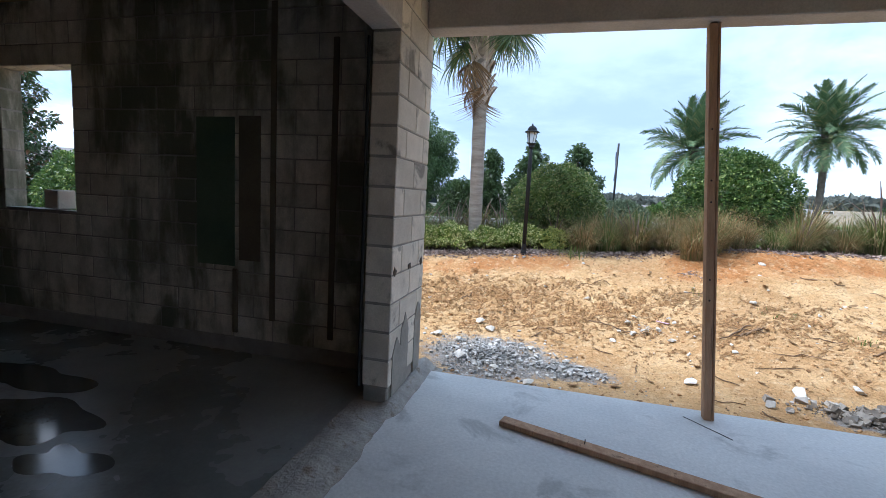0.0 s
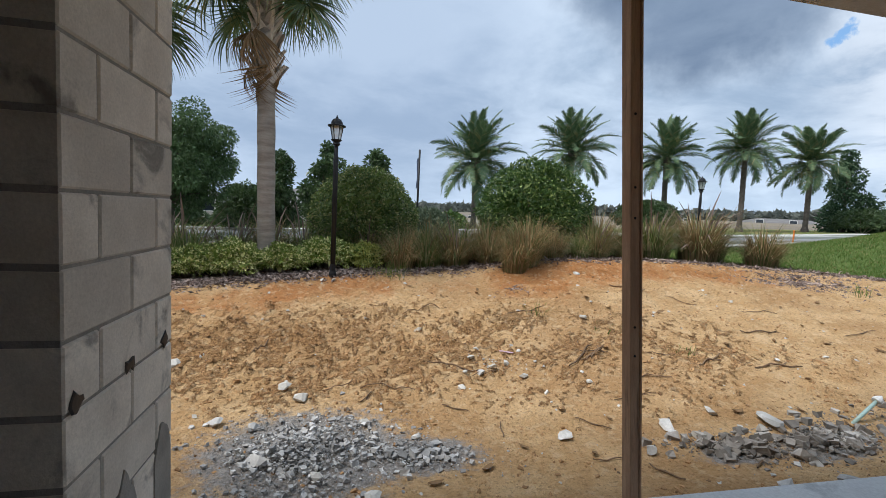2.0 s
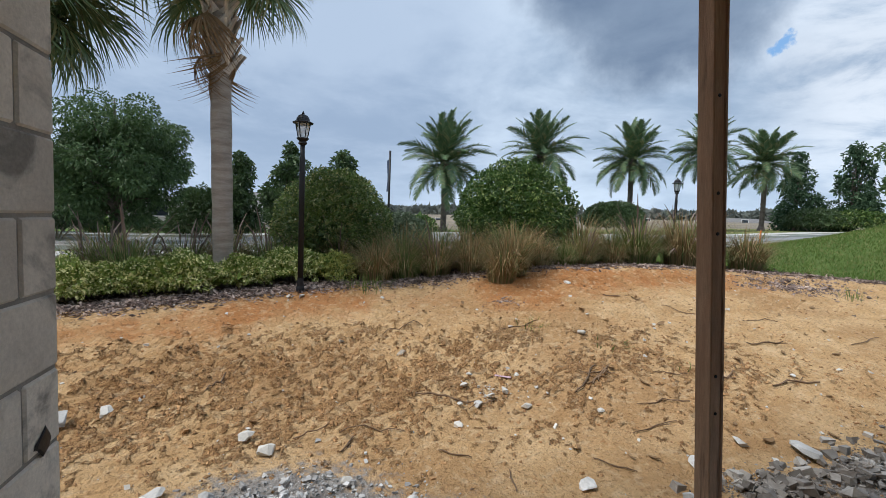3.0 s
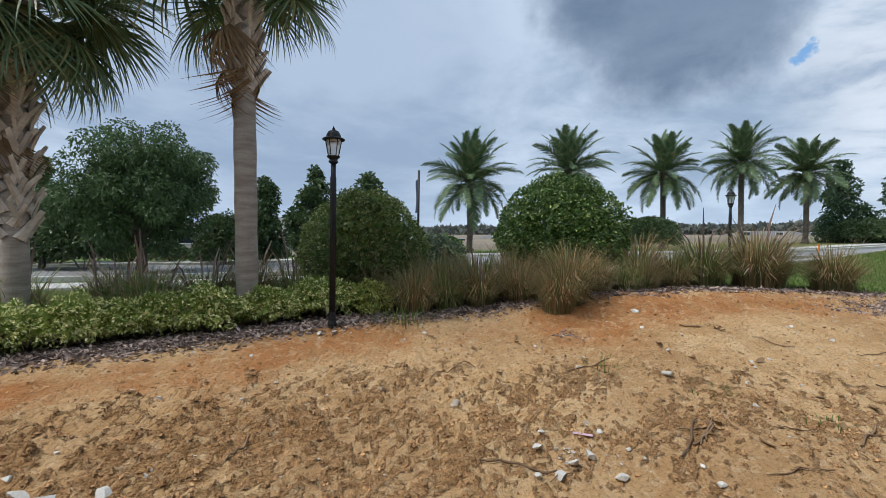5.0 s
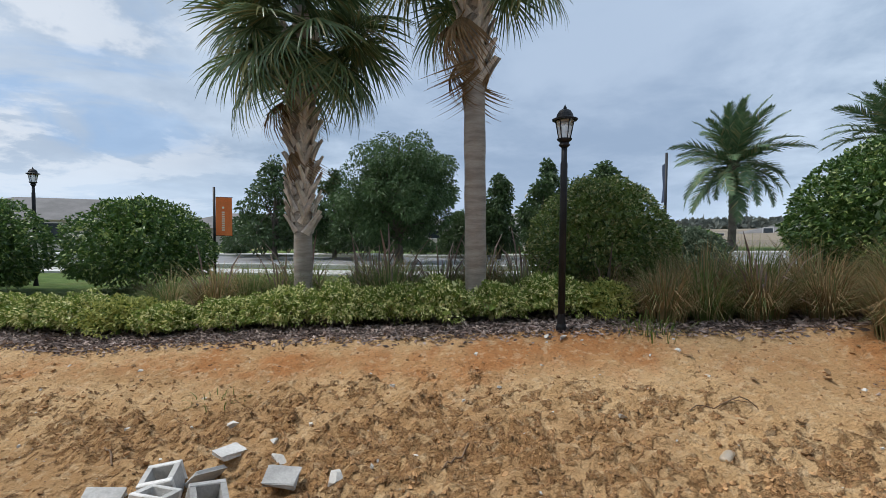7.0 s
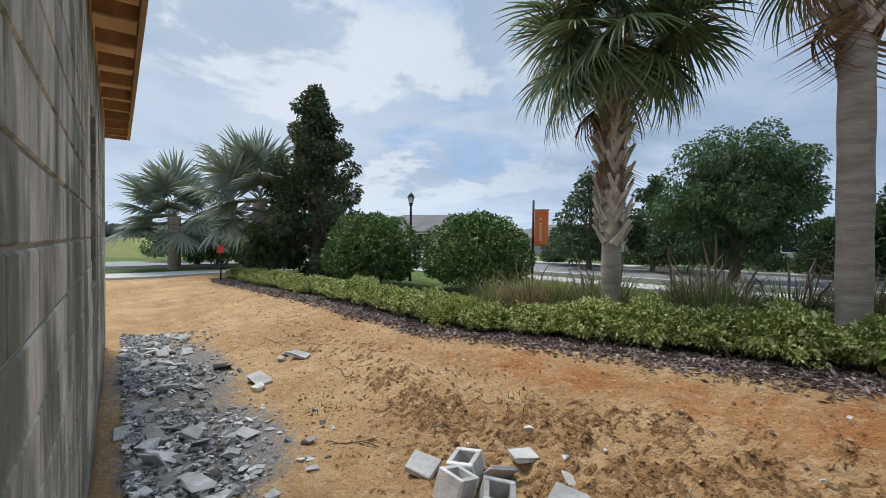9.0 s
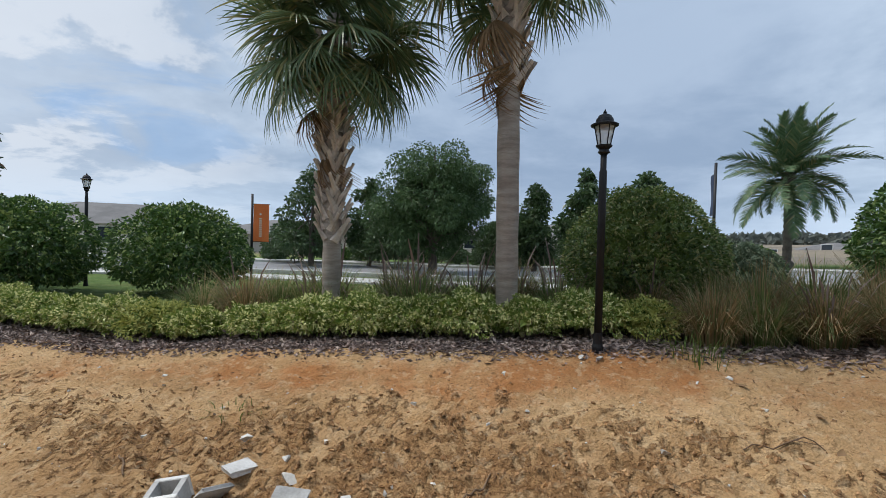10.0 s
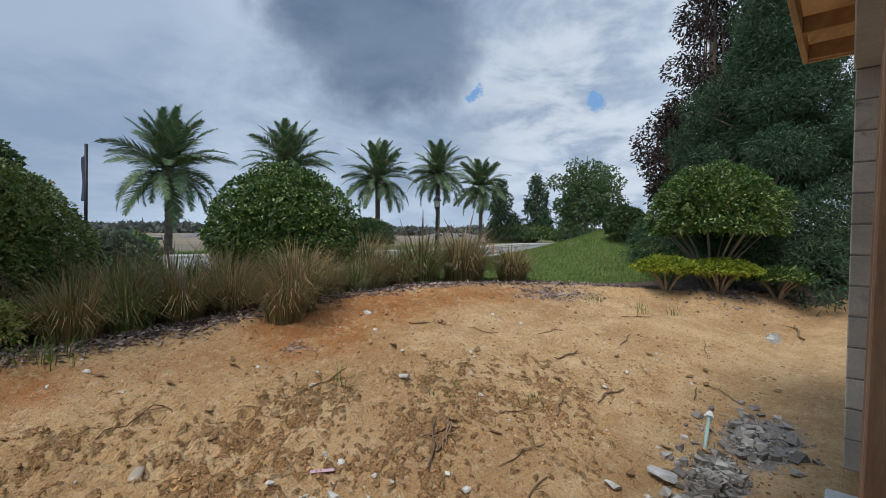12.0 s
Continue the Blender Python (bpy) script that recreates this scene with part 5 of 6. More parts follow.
def banner(x, y, top, low, wide, turn, cloth, printed, drop=0.12):
    z = ground_z(x, y)
    t = thing("banner_pole", "black pole carrying an orange vertical cloth banner" if printed else "black pole carrying a navy vertical cloth banner", "banner", (x, y, z - 0.03), turn, "banner poles")
    part("pole", lathe([(0.035, 0), (0.03, top - z)], 12), M_BLACK, t, smooth=True)
    part("arm", boxed(0, wide + 0.02, -0.008, 0.008, top - z - drop, top - z - drop + 0.016), M_BLACK, t)
    part("arm", boxed(0, wide + 0.02, -0.008, 0.008, low - z, low - z + 0.016), M_BLACK, t)
    n = 13
    zs = np.linspace(low - z + 0.012, top - z - drop + 0.004, n)
    V, F = [], []
    for yy in (-0.004, 0.004):
        for zz in zs:
            for xx in (0.035, wide * 0.5, wide):
                V.append((xx, yy + 0.012 * math.sin(zz * 7 + xx * 5), zz))
    for s in (0, n * 3):
        for i in range(n - 1):
            for j in range(2):
                a = s + i * 3 + j
                F.append((a, a + 1, a + 4, a + 3))
    flag = npart("cloth", V, F, cloth, t, smooth=True)
    if printed:
        mid, c = wide * 0.5, (low + top - drop) / 2 - z
        for k in range(9):
            part("print_bar", boxed(mid - 0.035, mid + 0.035, -0.022, -0.019, c - 0.36 + k * 0.058, c - 0.36 + k * 0.058 + 0.034), M_CREAM, flag)
        part("print_mark", lathe([(0.03, 0), (0.03, 0.003)], 10), M_CREAM, flag).matrix_basis = pose(mid, -0.02, c + 0.24, 90)
    return t


banner(-9.08, 13.46, 2.58, 1.31, 0.42, 38, M_BANNER, True, 0.27)
banner(1.98, 15.4, 3.35, 2.2, 0.38, 91, M_NAVY, False, 0.25)


def small_things():
    t = thing("road_sign", "small red sign on a thin black stake", "sign", (-15.98, 6.6, ground_z(-15.98, 6.6)), 60)
    part("stake", boxed(-0.02, 0.02, -0.02, 0.02, -0.05, 1.15), M_BLACK, t)
    part("plate", boxed(-0.11, 0.11, -0.03, -0.022, 0.92, 1.14, bevel=0.003), M_RED, t, "red sign plate")
    t = thing("marker_stake", "thin bright orange survey stake by the road", "stake", (15.3, 14.75, ground_z(15.3, 14.75)))
    part("stake", boxed(-0.02, 0.02, -0.02, 0.02, -0.1, 0.5, bevel=0.003), M_ORANGE, t)
    z = ground_z(4.44, 4.62)
    t = thing("capped_pipe", "pale teal plastic pipe with white cap leaning out of the sand", "pipe", (4.25, 4.64, z))
    t.matrix_basis = t.matrix_basis @ pose(0, 0, 0, 0, 58, 6)
    part("pipe", lathe([(0.015, -0.06), (0.015, 0.33)], 12), M_TEAL, t, smooth=True)
    part("cap", lathe([(0.036, 0.32), (0.04, 0.34), (0.024, 0.375), (0.008, 0.40)], 10), M_WHITE, t, "white cap")
    z = ground_z(0.81, 6.99)
    t = thing("crushed_bottle", "crushed clear plastic bottle half sunk in the sand", "bottle", (0.81, 6.99, z + 0.005), 150)
    part("bottle", lathe([(0.03, -0.09), (0.036, -0.05), (0.033, 0.02), (0.034, 0.06), (0.014, 0.10), (0.013, 0.12)], 12), M_BOTTLE, t, smooth=True).matrix_basis = pose(0, 0, 0.01, 84) @ Matrix.Diagonal((1.0, 0.6, 0.85, 1))
    z = ground_z(2.89, 6.84)
    t = thing("crushed_can", "crushed pale drinks can on the sand", "can", (2.89, 6.84, z + 0.03), 20)
    part("can", lathe([(0.018, -0.045), (0.024, -0.035), (0.019, 0.0), (0.023, 0.035), (0.018, 0.045)], 12), M_PALE, t, smooth=True).matrix_basis = pose(0, 0, 0, 82)


small_things()


# ---- rubble ----
def rock_arrays(P, S, seed, flatten=0.65):
    """Angular little stones, one at each point."""
    r = np.random.default_rng(seed)
    n = len(P)
    cube = np.array([(x, y, z) for x in (-1, 1) for y in (-1, 1) for z in (-1, 1)], float)
    q = np.array([(0, 1, 3, 2), (4, 6, 7, 5), (0, 4, 5, 1), (2, 3, 7, 6), (0, 2, 6, 4), (1, 5, 7, 3)])
    V = cube[None] * (1 + r.uniform(-0.55, 0.25, (n, 8, 3))) * r.uniform(0.55, 1.2, (n, 1, 3)) * np.array((1, 1, flatten))
    a, b = r.uniform(0, 6.28, n), r.normal(0, 0.5, n)
    ca, sa, cb, sb = np.cos(a)[:, None], np.sin(a)[:, None], np.cos(b)[:, None], np.sin(b)[:, None]
    x, y, z = V[..., 0], V[..., 1], V[..., 2]
    y, z = y * cb - z * sb, y * sb + z * cb
    x, y = x * ca - y * sa, x * sa + y * ca
    V = np.stack([x, y, z], -1) * np.asarray(S)[:, None, None] * 0.5 + np.asarray(P)[:, None]
    return V.reshape(-1, 3), (q[None] + 8 * np.arange(n)[:, None, None]).reshape(-1, 4)


def heap(label, cx, cy, rx, ry, high, n, seed, turn=0.0, material=None, sizes=(0.012, 0.07)):
    """A low spread of broken bits on the sand, thick in the middle."""
    r = np.random.default_rng(seed)
    a, q = r.uniform(0, 6.28, n), np.abs(r.normal(0, 0.52, n))
    q = q * (1 + 0.25 * np.sin(3 * a + seed) + 0.15 * np.sin(5 * a + 2 * seed))
    u, v = rx * q * np.cos(a), ry * q * np.sin(a)
    c, s = math.cos(radians(turn)), math.sin(radians(turn))
    x, y = cx + u * c - v * s, cy + u * s + v * c
    y = np.maximum(y, 3.93)
    size = sizes[0] + (sizes[1] - sizes[0]) * r.random(n) ** 9
    z = height(x, y, True) + high * np.clip(1 - q, 0, 1) * r.random(n) + size * 0.1
    V, F = rock_arrays(np.stack([x, y, z], 1), size, seed)
    ob = npart("rubble_heap", V, F, material or M_GRAVEL)
    return tagged(ob, label, "rubble", kind="stuff")


heap("low heap of grey crushed concrete rubble on sand", -0.3, 4.85, 0.75, 0.62, 0.09, 7000, 1, 15, sizes=(0.005, 0.05))
heap("thin scatter of grey rubble on the sand", 0.45, 4.75, 0.55, 0.26, 0.03, 900, 2, -10)


def rubble_band(label, x0, x1, n, seed, sizes, material, flatten=0.5):
    """Broken block and mortar spread along the foot of the house wall, thinning out over the sand."""
    r = np.random.default_rng(seed)
    x = r.uniform(x0, x1, n)
    reach = 0.75 + 0.35 * waves(x, x * 0, seed + 1, 1.5) + 0.3 * np.exp(-((x + 4.2) / 0.9) ** 2)
    y = 3.98 + reach * np.abs(r.normal(0, 0.56, n))
    ok = r.random(n) < np.clip(0.75 + 1.1 * waves(x, y, seed + 2, 2.6), 0.12, 1) * smooth01((x1 - x) / 0.7) * (1 - 0.9 * np.exp(-((x + 5.75) / 0.4) ** 2))
    x, y = x[ok], y[ok]
    size = sizes[0] + (sizes[1] - sizes[0]) * r.random(len(x)) ** 6
    z = height(x, y, True) + 0.05 * r.random(len(x)) * np.clip(5.0 - y, 0, 1) + size * 0.1
    V, F = rock_arrays(np.stack([x, y, z], 1), size, seed, flatten)
    tagged(npart("rubble_heap", V, F, material), label, "rubble", kind="stuff")


rubble_band("long spread of grey crushed concrete rubble beside the wall", -9.5, -3.2, 15000, 3, (0.006, 0.075), M_GRAVEL)
rubble_band("flat shards of broken mortar and block beside the wall", -9.5, -3.0, 620, 4, (0.05, 0.24), M_RUBBLE, 0.22)
heap("low heap of grey crushed concrete rubble on sand", -2.2, 4.35, 0.9, 0.3, 0.05, 1500, 14, 0)
heap("muddy spread of grey broken mortar on sand", 2.95, 4.55, 0.55, 0.22, 0.05, 700, 5, -12, M_MUD, (0.012, 0.11))
heap("muddy spread of grey broken mortar on sand", 3.75, 4.5, 0.75, 0.30, 0.05, 1000, 6, 8, M_MUD, (0.012, 0.11))
heap("muddy spread of grey broken mortar on sand", 4.8, 4.4, 0.7, 0.4, 0.04, 700, 7, 0, M_MUD, (0.012, 0.11))
heap("pale dusting of spilled mortar on the sand", 8.3, 4.6, 0.35, 0.12, 0.01, 260, 8, 0, M_PALE, (0.01, 0.05))
heap("small scatter of white stone chips on sand", 1.5, 6.2, 0.36, 0.28, 0.01, 110, 9, 0, M_PALE, (0.006, 0.035))
heap("scatter of dark grit along the patio slab edge", 1.2, 4.0, 2.4, 0.10, 0.01, 900, 10, 0, M_CLOD, (0.005, 0.03))
heap("scatter of mortar crumbs at the foot of the jamb", -0.72, 3.45, 0.07, 0.5, 0.01, 500, 11, 0, M_RUBBLE, (0.004, 0.03))


heap("dark bark and leaf litter under the shrubs", 9.7, 5.4, 1.3, 0.7, 0.01, 2600, 15, -50, M_MULCH, (0.012, 0.06))
heap("patch of dark bark litter on the sand", 2.35, 7.85, 0.35, 0.16, 0.005, 420, 16, -8, M_MULCH, (0.008, 0.035))
heap("patch of dark bark litter on the sand", 7.2, 7.6, 1.15, 0.42, 0.02, 3000, 17, -24, M_MULCH, (0.01, 0.05))


def crumbs():
    """Tiny clods pressed up by the tracks, thick where the sand was worked."""
    r = np.random.default_rng(61)
    n = 230000
    x, y = r.uniform(-7.5, 7.2, n), r.uniform(4.1, 9.0, n)
    dense = 0.012 + 0.8 * crust(x, y)
    ok = (r.random(n) < dense) & (y < bed_edge(x) - 0.02)
    x, y = x[ok], y[ok]
    m = len(x)
    size = 0.006 + 0.026 * r.random(m) ** 3
    a = r.uniform(0, 6.28, m)[:, None] + np.arange(4)[None] * (math.pi / 2) + r.normal(0, 0.25, (m, 4))
    rad = size[:, None] * r.uniform(0.4, 0.8, (m, 4))
    z = height(x, y, True)
    ring = np.stack([x[:, None] + rad * np.cos(a), y[:, None] + rad * np.sin(a), np.repeat(z[:, None] - 0.004, 4, 1)], -1)
    tip = np.stack([x + r.normal(0, 0.2, m) * size, y + r.normal(0, 0.2, m) * size, z + size * r.uniform(0.3, 0.7, m)], -1)[:, None]
    V = np.concatenate([ring, tip], 1).reshape(-1, 3)
    F = (np.array([(0, 1, 4), (1, 2, 4), (2, 3, 4), (3, 0, 4)])[None] + 5 * np.arange(m)[:, None, None]).reshape(-1, 3)
    tagged(npart("sand_crumbs", V, F, M_CLOD), "fine crumbs of worked sandy soil", "soil", kind="stuff")


crumbs()


def scatter(label, name, n, seed, x0, x1, y0, y1, sizes, material, flatten=0.6, keep=None):
    r = np.random.default_rng(seed)
    x, y = r.uniform(x0, x1, n), r.uniform(y0, y1, n)
    ok = y < bed_edge(x) - 0.02
    if keep is not None:
        ok &= keep(x, y, r)
    x, y = x[ok], y[ok]
    size = sizes[0] + (sizes[1] - sizes[0]) * r.random(len(x)) ** 4
    V, F = rock_arrays(np.stack([x, y, height(x, y, True) + size * 0.08], 1), size, seed, flatten)
    return tagged(npart(name, V, F, material), label, "debris", kind="stuff")


scatter("many small crumbs and clods of sandy soil", "sand_clods", 12000, 21, -7, 7.5, 4.0, 9.0, (0.005, 0.04), M_CLOD, 0.5, lambda x, y, r: r.random(len(x)) < 0.35 + 0.65 * np.clip(waves(x, y, 9, 1.4) * 2 + 0.2, 0, 1))
scatter("far crumbs and clods of sandy soil", "sand_clods", 4000, 22, -14, -7, 4.6, 7.5, (0.006, 0.032), M_CLOD, 0.5)
scatter("specks of dark bark and leaf litter on sand", "leaf_litter", 3200, 23, -7, 9, 4.0, 9.0, (0.006, 0.03), M_TWIG, 0.25, lambda x, y, r: r.random(len(x)) < 0.35 + 0.4 * (y > bed_edge(x) - 0.8))
scatter("scattered pale chips of stone on sand", "stone_chips", 420, 24, -6, 7, 4.0, 8.8, (0.008, 0.05), M_PALE, 0.6)


def mulch_bed():
    r = np.random.default_rng(41)
    n = 26000
    x = r.uniform(-16.5, 9.0, n)
    y = bed_edge(x) + r.exponential(0.42, n) - 0.10 + 0.06 * r.normal(size=n)
    z = height(x, y, True) + 0.012 * r.random(n) + 0.006
    d = np.stack([r.normal(size=n), r.normal(size=n), r.normal(0, 0.3, n)], 1)
    V, F = leaf_quads(np.stack([x, y, z], 1), d, 0.065, 0.028)
    tagged(npart("bark_mulch", V, F, M_MULCH), "dark purple-brown bark mulch and leaf litter", "mulch", kind="stuff")


mulch_bed()


def turf():
    r = np.random.default_rng(43)
    n = 60000
    x = np.concatenate([r.uniform(6.5, 17, n), r.uniform(-8, 6.5, n // 3)])
    y = np.concatenate([r.uniform(6.5, 16, n), r.uniform(10.5, 16, n // 3)])
    back = np.interp(x, (-16, -14, 5, 7, 9, 12, 16), (1.2, 2.6, 2.4, 0.7, 1.3, 2.6, 3))
    ok = (y > bed_edge(x) + back) & (y < np.interp(x, ROAD_X, ROAD_Y) - 6.0)
    ok |= (y > bed_edge(x) + back) & (y < np.interp(x, ROAD_X, ROAD_Y) - 3.6) & (x > 8)
    x, y = x[ok], y[ok]
    m = len(x)
    d = np.stack([r.normal(0, 0.5, m), r.normal(0, 0.5, m), np.ones(m)], 1)
    V, F = leaf_quads(np.stack([x, y, height(x, y) - 0.01], 1), d, 0.07, 0.014)
    tagged(npart("lawn_grass", V, F, L_TURF), "short green lawn grass", "grass", kind="stuff")


turf()


def chunk(x, y, size, seed, material, label, flat=0.6, sink=0.15):
    """A single broken stone with chipped faces."""
    r = np.random.default_rng(seed)
    bm = bmesh.new()
    bmesh.ops.create_icosphere(bm, subdivisions=1, radius=size / 2)
    for k in range(7):
        nrm = Vector(r.normal(size=3)).normalized()
        g = bmesh.ops.bisect_plane(bm, geom=bm.verts[:] + bm.edges[:] + bm.faces[:], plane_co=nrm * size * r.uniform(0.12, 0.34), plane_no=nrm, clear_outer=True)
        es = [e for e in g["geom_cut"] if isinstance(e, bmesh.types.BMEdge)]
        if es:
            bmesh.ops.edgeloop_fill(bm, edges=es)
    for v in bm.verts:
        v.co = Vector((v.co.x * r.uniform(0.95, 1.05), v.co.y * 1.0, v.co.z * flat))
    ob = part("stone", bm, material)
    ob.matrix_basis = pose(x, y, ground_z(x, y) + size * flat * 0.5 * (1 - 2 * sink), r.normal() * 10, r.normal() * 10, r.uniform(0, 360))
    return tagged(ob, label, "stone", "loose stones")


WHITE = "pale broken concrete stone lying on the sand"
GREY = "grey broken concrete lump lying on the sand"
for i, (x, y, s, w) in enumerate(((1.29, 6.30, 0.10, 1), (1.94, 6.11, 0.05, 1), (1.82, 6.49, 0.06, 0), (3.39, 8.02, 0.13, 1), (1.68, 4.83, 0.15, 0), (0.14, 4.31, 0.14, 1), (1.45, 6.05, 0.11, 1), (1.62, 6.12, 0.12, 1), (1.72, 5.85, 0.12, 1), (1.38, 6.42, 0.08, 1), (1.30, 5.95, 0.10, 0), (1.85, 6.35, 0.07, 1), (1.15, 6.0, 0.06, 1), (1.05, 5.72, 0.09, 1), (-0.55, 5.75, 0.14, 1), (-0.40, 5.62, 0.16, 1), (-0.22, 5.05, 0.09, 1), (0.12, 5.2, 0.09, 1), (-0.7, 5.2, 0.11, 0), (-1.0, 5.25, 0.16, 0), (0.5, 4.95, 0.08, 0), (-0.6, 4.75, 0.2, 0), (-0.2, 4.55, 0.1, 1), (-0.25, 8.58, 0.09, 1), (-0.42, 8.55, 0.10, 1), (2.25, 4.6, 0.12, 0), (2.6, 4.85, 0.16, 0), (3.1, 4.95, 0.15, 0), (3.5, 4.75, 0.22, 0), (-1.6, 6.2, 0.13, 1), (-1.2, 6.6, 0.06, 1), (0.2, 7.3, 0.08, 1), (2.3, 5.6, 0.07, 1), (4.5, 5.6, 0.06, 0), (-6.6, 5.85, 0.2, 1), (-6.4, 5.75, 0.16, 1), (-5.9, 5.25, 0.22, 1), (-5.5, 5.2, 0.2, 1), (-2.1, 6.35, 0.16, 1), (-2.25, 6.5, 0.1, 1), (-2.7, 6.6, 0.14, 1), (-1.95, 6.15, 0.1, 1), (3.35, 3.98, 0.2, 0), (2.9, 4.05, 0.15, 0))):
    chunk(x, y, s * 1.08, 100 + i, M_PALE if w else M_RUBBLE, WHITE if w else GREY, 0.6 if s < 0.14 else 0.45)


def hollow_block(x, y, z, turn, tilt, roll):
    """A two-cell concrete block."""
    L, W, H, t = 0.39, 0.19, 0.19, 0.032
    bm = bmesh.new()
    box(bm, -L / 2, L / 2, -W / 2, -W / 2 + t, 0, H, bevel=0.005)
    box(bm, -L / 2, L / 2, W / 2 - t, W / 2, 0, H, bevel=0.005)
    for x0 in (-L / 2 + 0.001, -t / 2, L / 2 - t - 0.001):
        box(bm, x0, x0 + t, -W / 2 + t - 0.002, W / 2 - t + 0.002, 0.003, H - 0.003)
    ob = part("hollow_block", bm, M_RUBBLE)
    ob.matrix_basis = pose(x, y, z, tilt, roll, turn)
    tagged(ob, "dusty grey hollow concrete block in a tumbled pile", "concrete block", "tumbled blocks")


def half_block(x, y, z, turn, tilt, roll):
    L, W, H, t = 0.2, 0.19, 0.19, 0.034
    bm = bmesh.new()
    box(bm, -L / 2, L / 2, -W / 2, -W / 2 + t, 0, H, bevel=0.005)
    box(bm, -L / 2, L / 2, W / 2 - t, W / 2, 0, H, bevel=0.005)
    for x0 in (-L / 2 + 0.001, L / 2 - t - 0.001):
        box(bm, x0, x0 + t, -W / 2 + t - 0.002, W / 2 - t + 0.002, 0.003, H - 0.003)
    ob = part("half_block", bm, M_RUBBLE)
    ob.matrix_basis = pose(x, y, z, tilt, roll, turn)
    tagged(ob, "dusty grey half concrete block in a tumbled pile", "concrete block", "tumbled blocks")


gz = ground_z(-2.6, 5.85)
half_block(-2.60, 5.92, gz + 0.0, 25, 12, -8)
half_block(-2.48, 5.68, gz - 0.01, 10, -14, 6)
half_block(-2.24, 5.82, gz - 0.01, 52, 18, 10)
for x, y, tu, ti, w, l in ((-2.88, 5.72, 30, 20, 0.18, 0.2), (-2.40, 6.02, 70, -50, 0.14, 0.18), (-1.92, 6.12, 20, 12, 0.16, 0.2), (-2.46, 6.3, 80, 10, 0.12, 0.2), (-2.08, 5.75, 10, 60, 0.15, 0.16), (-5.75, 5.3, 10, 8, 0.16, 0.32), (-6.3, 5.95, 40, 6, 0.14, 0.26)):
    bm = boxed(-l / 2, l / 2, -w / 2, w / 2, -0.018, 0.018, bevel=0.006)
    for v in bm.verts:
        v.co += Vector((rng.normal() * 0.008, rng.normal() * 0.008, rng.normal() * 0.003))
    ob = part("block_shard", bm, M_RUBBLE)
    ob.matrix_basis = pose(x, y, ground_z(x, y) + 0.03 + 0.05 * abs(math.sin(radians(ti))), ti, 8, tu)
    tagged(ob, "flat shard of broken concrete block", "concrete shard", "tumbled blocks")


def twig(x, y, length, turn, seed, thick=0.009):
    r = np.random.default_rng(seed)
    c, s = math.cos(radians(turn)), math.sin(radians(turn))
    bend = r.normal() * 0.12
    pts, side = [], []
    for u in np.linspace(-0.5, 0.5, 9):
        off = bend * (u * u - 0.1) * length + 0.02 * math.sin(u * 9 + seed) * length
        px, py = x + u * length * c - off * s, y + u * length * s + off * c
        pts.append(((px, py, ground_z(px, py) + thick * 1.2 + 0.01 * abs(math.sin(u * 5 + seed))), thick * (1.0 - 0.6 * abs(u))))
    paths = [pts]
    if length > 0.3:
        a = r.uniform(0.5, 1.0) * (1 if r.random() < 0.5 else -1)
        p = np.array(pts[5][0])
        d = np.array((math.cos(radians(turn) + a), math.sin(radians(turn) + a), 0.06))
        paths.append([(p, thick * 0.6), (p + d * length * 0.16, thick * 0.45), (p + d * length * 0.3, thick * 0.2)])
    V, F = tubes(paths, 5)
    tagged(npart("twig", V, F, M_TWIG, smooth=True), "dry brown twig lying on the sand", "twig", "fallen twigs")


for i, (x, y, l, tu) in enumerate(((1.05, 6.12, 0.55, -25), (1.35, 5.98, 0.3, 20), (0.94, 7.55, 0.5, 12), (2.45, 6.05, 0.55, 40), (2.6, 6.1, 0.35, -15), (2.3, 7.25, 0.55, 10), (3.75, 5.7, 0.4, 20), (3.3, 5.9, 0.3, -30), (5.6, 4.75, 0.5, 60), (5.3, 4.95, 0.3, 10), (2.6, 5.3, 0.45, 5), (2.9, 5.55, 0.5, -8), (4.4, 5.5, 0.55, -5), (0.35, 5.75, 0.5, -12), (-0.1, 5.8, 0.3, 25), (0.15, 5.6, 0.2, 60), (2.0, 5.0, 0.3, -40), (1.9, 4.55, 0.3, 0), (4.0, 7.6, 0.5, -25), (4.6, 7.2, 0.4, -35), (5.4, 6.7, 0.5, -12), (4.9, 6.2, 0.5, -4), (6.2, 6.0, 0.6, 10), (-3.6, 5.5, 0.5, 35), (-3.3, 6.1, 0.3, -30), (-5.2, 6.1, 0.35, 0), (-7.4, 5.9, 0.6, 10), (-0.9, 6.6, 0.3, 70), (0.9, 5.35, 0.25, -30), (1.2, 5.0, 0.22, 80), (2.2, 4.35, 0.25, -60), (6.9, 5.2, 0.7, 15), (7.4, 6.3, 0.5, -40), (3.0, 4.35, 0.2, 30))):
    twig(x, y, l, tu, 700 + i, 0.006 + 0.008 * (i % 3 == 0) * l)
# a fallen pale stick and bark bundle
twig(8.9, 4.35, 1.0, 10, 790, 0.018)
for k in range(3):
    twig(2.55 + 0.05 * k, 6.02 + 0.03 * k, 0.32, 20 + 9 * k, 800 + k, 0.009)


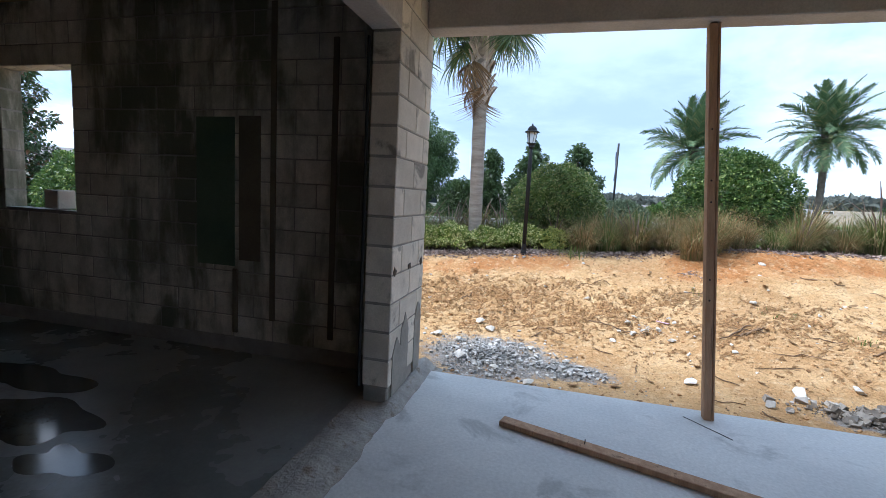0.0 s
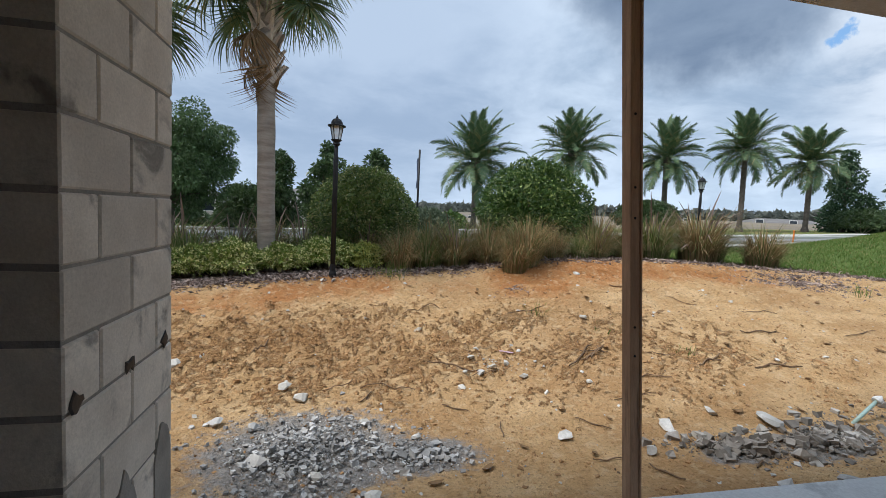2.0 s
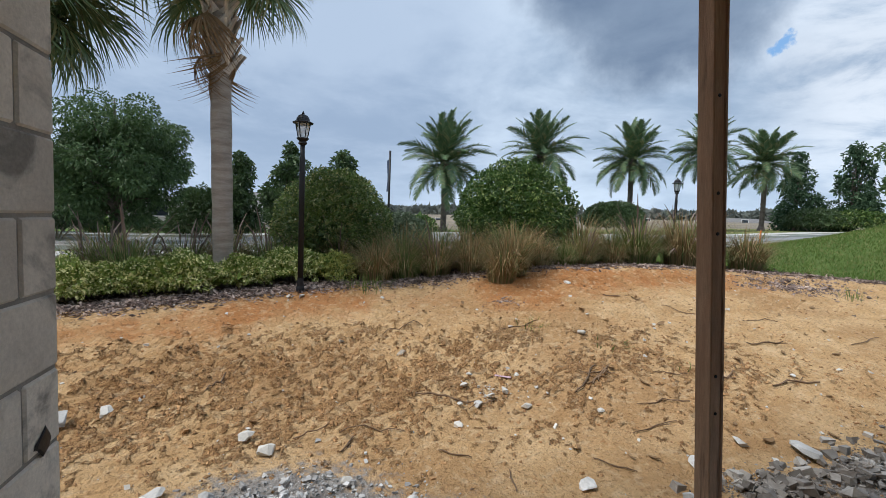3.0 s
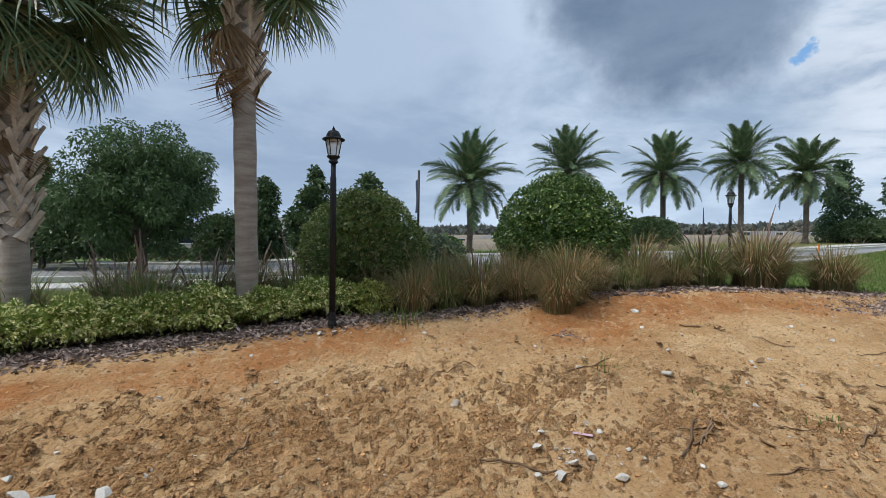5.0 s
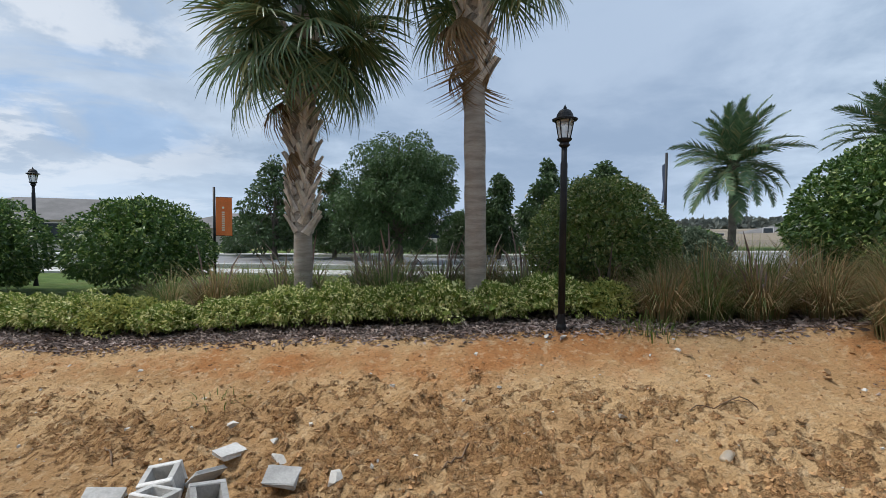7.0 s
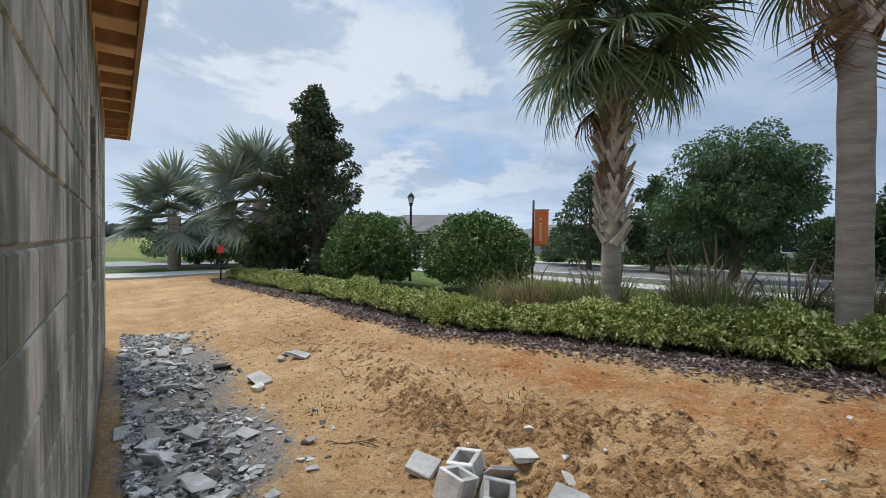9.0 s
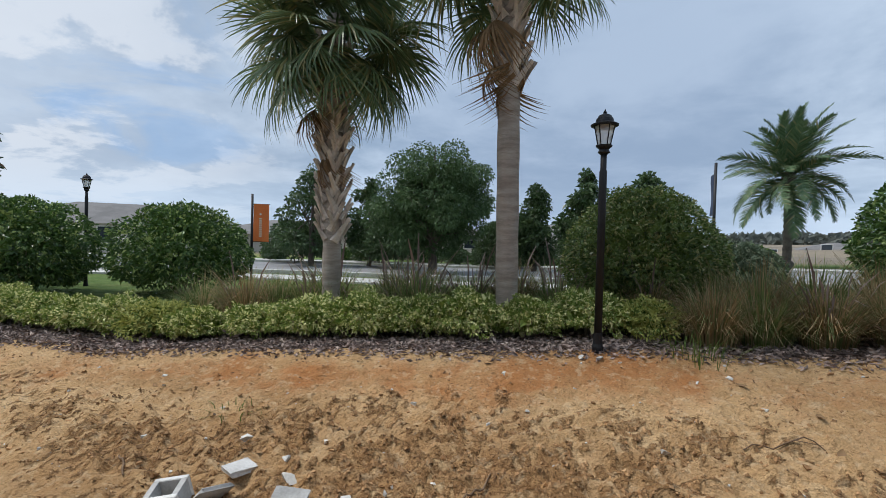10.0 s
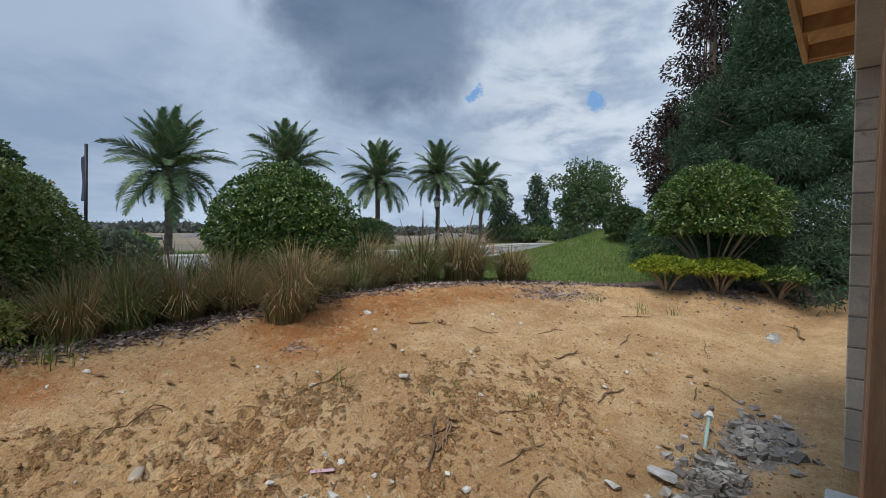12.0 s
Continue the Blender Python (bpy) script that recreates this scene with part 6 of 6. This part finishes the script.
def fallen_leaf(x, y, size, turn, seed):
    """A curled dry leaf with a midrib fold."""
    r = np.random.default_rng(seed)
    V, F = [], []
    for i, s in enumerate(np.linspace(0, 1, 6)):
        w = size * 0.24 * math.sin(math.pi * min(0.98, 0.08 + 0.92 * s)) ** 0.8
        lift = size * (0.18 * (s - 0.5) ** 2 * 4 * r.uniform(0.5, 1.2))
        V += [((s - 0.5) * size, -w, lift + w * 0.45), ((s - 0.5) * size, 0, lift), ((s - 0.5) * size, w, lift + w * 0.45)]
        if i:
            k = 3 * i
            F += [(k - 3, k - 2, k + 1, k), (k - 2, k - 1, k + 2, k + 1)]
    ob = npart("fallen_leaf", V, F, L_DEAD, smooth=True)
    ob.matrix_basis = pose(x, y, ground_z(x, y) + 0.006, r.normal() * 8, r.normal() * 8, turn)
    tagged(ob, "curled dry brown leaf fallen on the sand", "leaf", "fallen leaves")


def litter():
    r = np.random.default_rng(97)
    done = 0
    while done < 70:
        x, y = r.uniform(-5.5, 6.8), r.uniform(4.3, 8.6)
        if y < bed_edge(x) - 0.1 and r.random() < 0.35 + 0.5 * (x > 1):
            fallen_leaf(x, y, r.uniform(0.05, 0.13), r.uniform(0, 360), 1200 + done)
            done += 1
    t = thing("plastic_scrap", "torn strip of faded pink plastic on the sand", "plastic scrap", (1.72, 6.36, ground_z(1.72, 6.36) + 0.008), -35)
    bm = boxed(-0.09, 0.07, -0.018, 0.018, 0, 0.006, bevel=0.002)
    for v in bm.verts:
        v.co.z += 0.012 * math.sin(v.co.x * 40)
    part("strip", bm, M_PINK, t)


litter()


def weed(x, y, seed, s=1.0):
    me = grass_mesh("weed", L_TURF, 26, 0.16 * s, 0.12 * s, seed)
    ob = new("weed", me)
    ob.matrix_basis = pose(x, y, ground_z(x, y) - 0.01)
    tagged(ob, "small green weed tuft growing in the sand", "weed", "weed tufts", "stuff")


for i, (x, y, s) in enumerate(((2.35, 7.2, 1.0), (0.62, 8.62, 1.6), (0.72, 8.7, 1.8), (0.5, 8.75, 1.5), (-3.1, 6.9, 0.8), (3.0, 6.5, 0.6), (3.6, 5.9, 0.5), (-4.6, 5.6, 0.6), (7.6, 7.0, 1.3), (7.9, 6.4, 1.5), (8.3, 6.0, 1.5))):
    weed(x, y, 900 + i, s)


# ---- beyond the road ----
def far_house(x, y, turn, wide, deep, eave, ridge, label):
    z = ground_z(x, y) - (1.5 if y > 60 else 0.0)
    t = thing("house", label, "house", (x, y, z - 0.1), turn, "houses beyond the road")
    wall = part("wall", boxed(-wide / 2, wide / 2, -deep / 2, deep / 2, 0, eave), M_STUCCO, t)
    bm = bmesh.new()
    o = 0.5
    lo = [bm.verts.new(p) for p in ((-wide / 2 - o, -deep / 2 - o, eave - 0.05), (wide / 2 + o, -deep / 2 - o, eave - 0.05), (wide / 2 + o, deep / 2 + o, eave - 0.05), (-wide / 2 - o, deep / 2 + o, eave - 0.05))]
    rd = [bm.verts.new((-wide / 2 + deep * 0.45, 0, ridge)), bm.verts.new((wide / 2 - deep * 0.45, 0, ridge))]
    for f in ((lo[0], lo[1], rd[1], rd[0]), (lo[1], lo[2], rd[1]), (lo[2], lo[3], rd[0], rd[1]), (lo[3], lo[0], rd[0]), (lo[3], lo[2], lo[1], lo[0])):
        bm.faces.new(f)
    part("roof", bm, M_SHINGLE, t, "grey shingle hip roof")
    for k in range(3):
        wx = -wide * 0.3 + k * wide * 0.3
        w = part("window", boxed(wx - 0.65, wx + 0.65, -deep / 2 - 0.06, -deep / 2 - 0.005, 0.8, 2.1), M_WHITE, t)
        part("pane", boxed(wx - 0.57, wx + 0.57, -deep / 2 - 0.075, -deep / 2 - 0.062, 0.88, 2.02), M_PANE, w)


for x, y, tu, w, d, ev, rd in ((-38, 30, 45, 15, 10, 2.3, 4.0), (-17, 46, 10, 16, 11, 1.6, 3.1), (-4, 48, 5, 15, 11, 1.6, 3.1), (-30, 42, 25, 14, 10, 1.8, 3.2), (14, 78, 0, 18, 11, 1.0, 2.4), (-52, 18, 75, 16, 11, 2.2, 4.0), (34, 84, -10, 18, 11, 1.0, 2.4), (60, 84, -20, 18, 11, 1.0, 2.4), (84, 76, -30, 18, 11, 1.0, 2.4)):
    far_house(x, y, tu, w, d, ev, rd, "single-storey pale stucco house with grey hip roof")


def woods():
    """A low far line of trees all round."""
    r = np.random.default_rng(77)
    n = 60000
    a = r.uniform(-2.0, 2.0, n)
    rad = r.uniform(150, 215, n)
    x, y = rad * np.sin(a), rad * np.cos(a)
    h = 1.2 + 1.5 * (0.5 + 0.5 * np.sin(a * 23) * np.sin(a * 7 + 1)) + 0.5 * r.random(n)
    z = height(x, y) + h * r.random(n)
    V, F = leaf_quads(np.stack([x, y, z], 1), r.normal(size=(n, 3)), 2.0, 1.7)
    tagged(npart("far_woods", V, F, L_FARHAZE), "line of woods on the far rise, haze painted into its colour", "woods", kind="stuff")


woods()
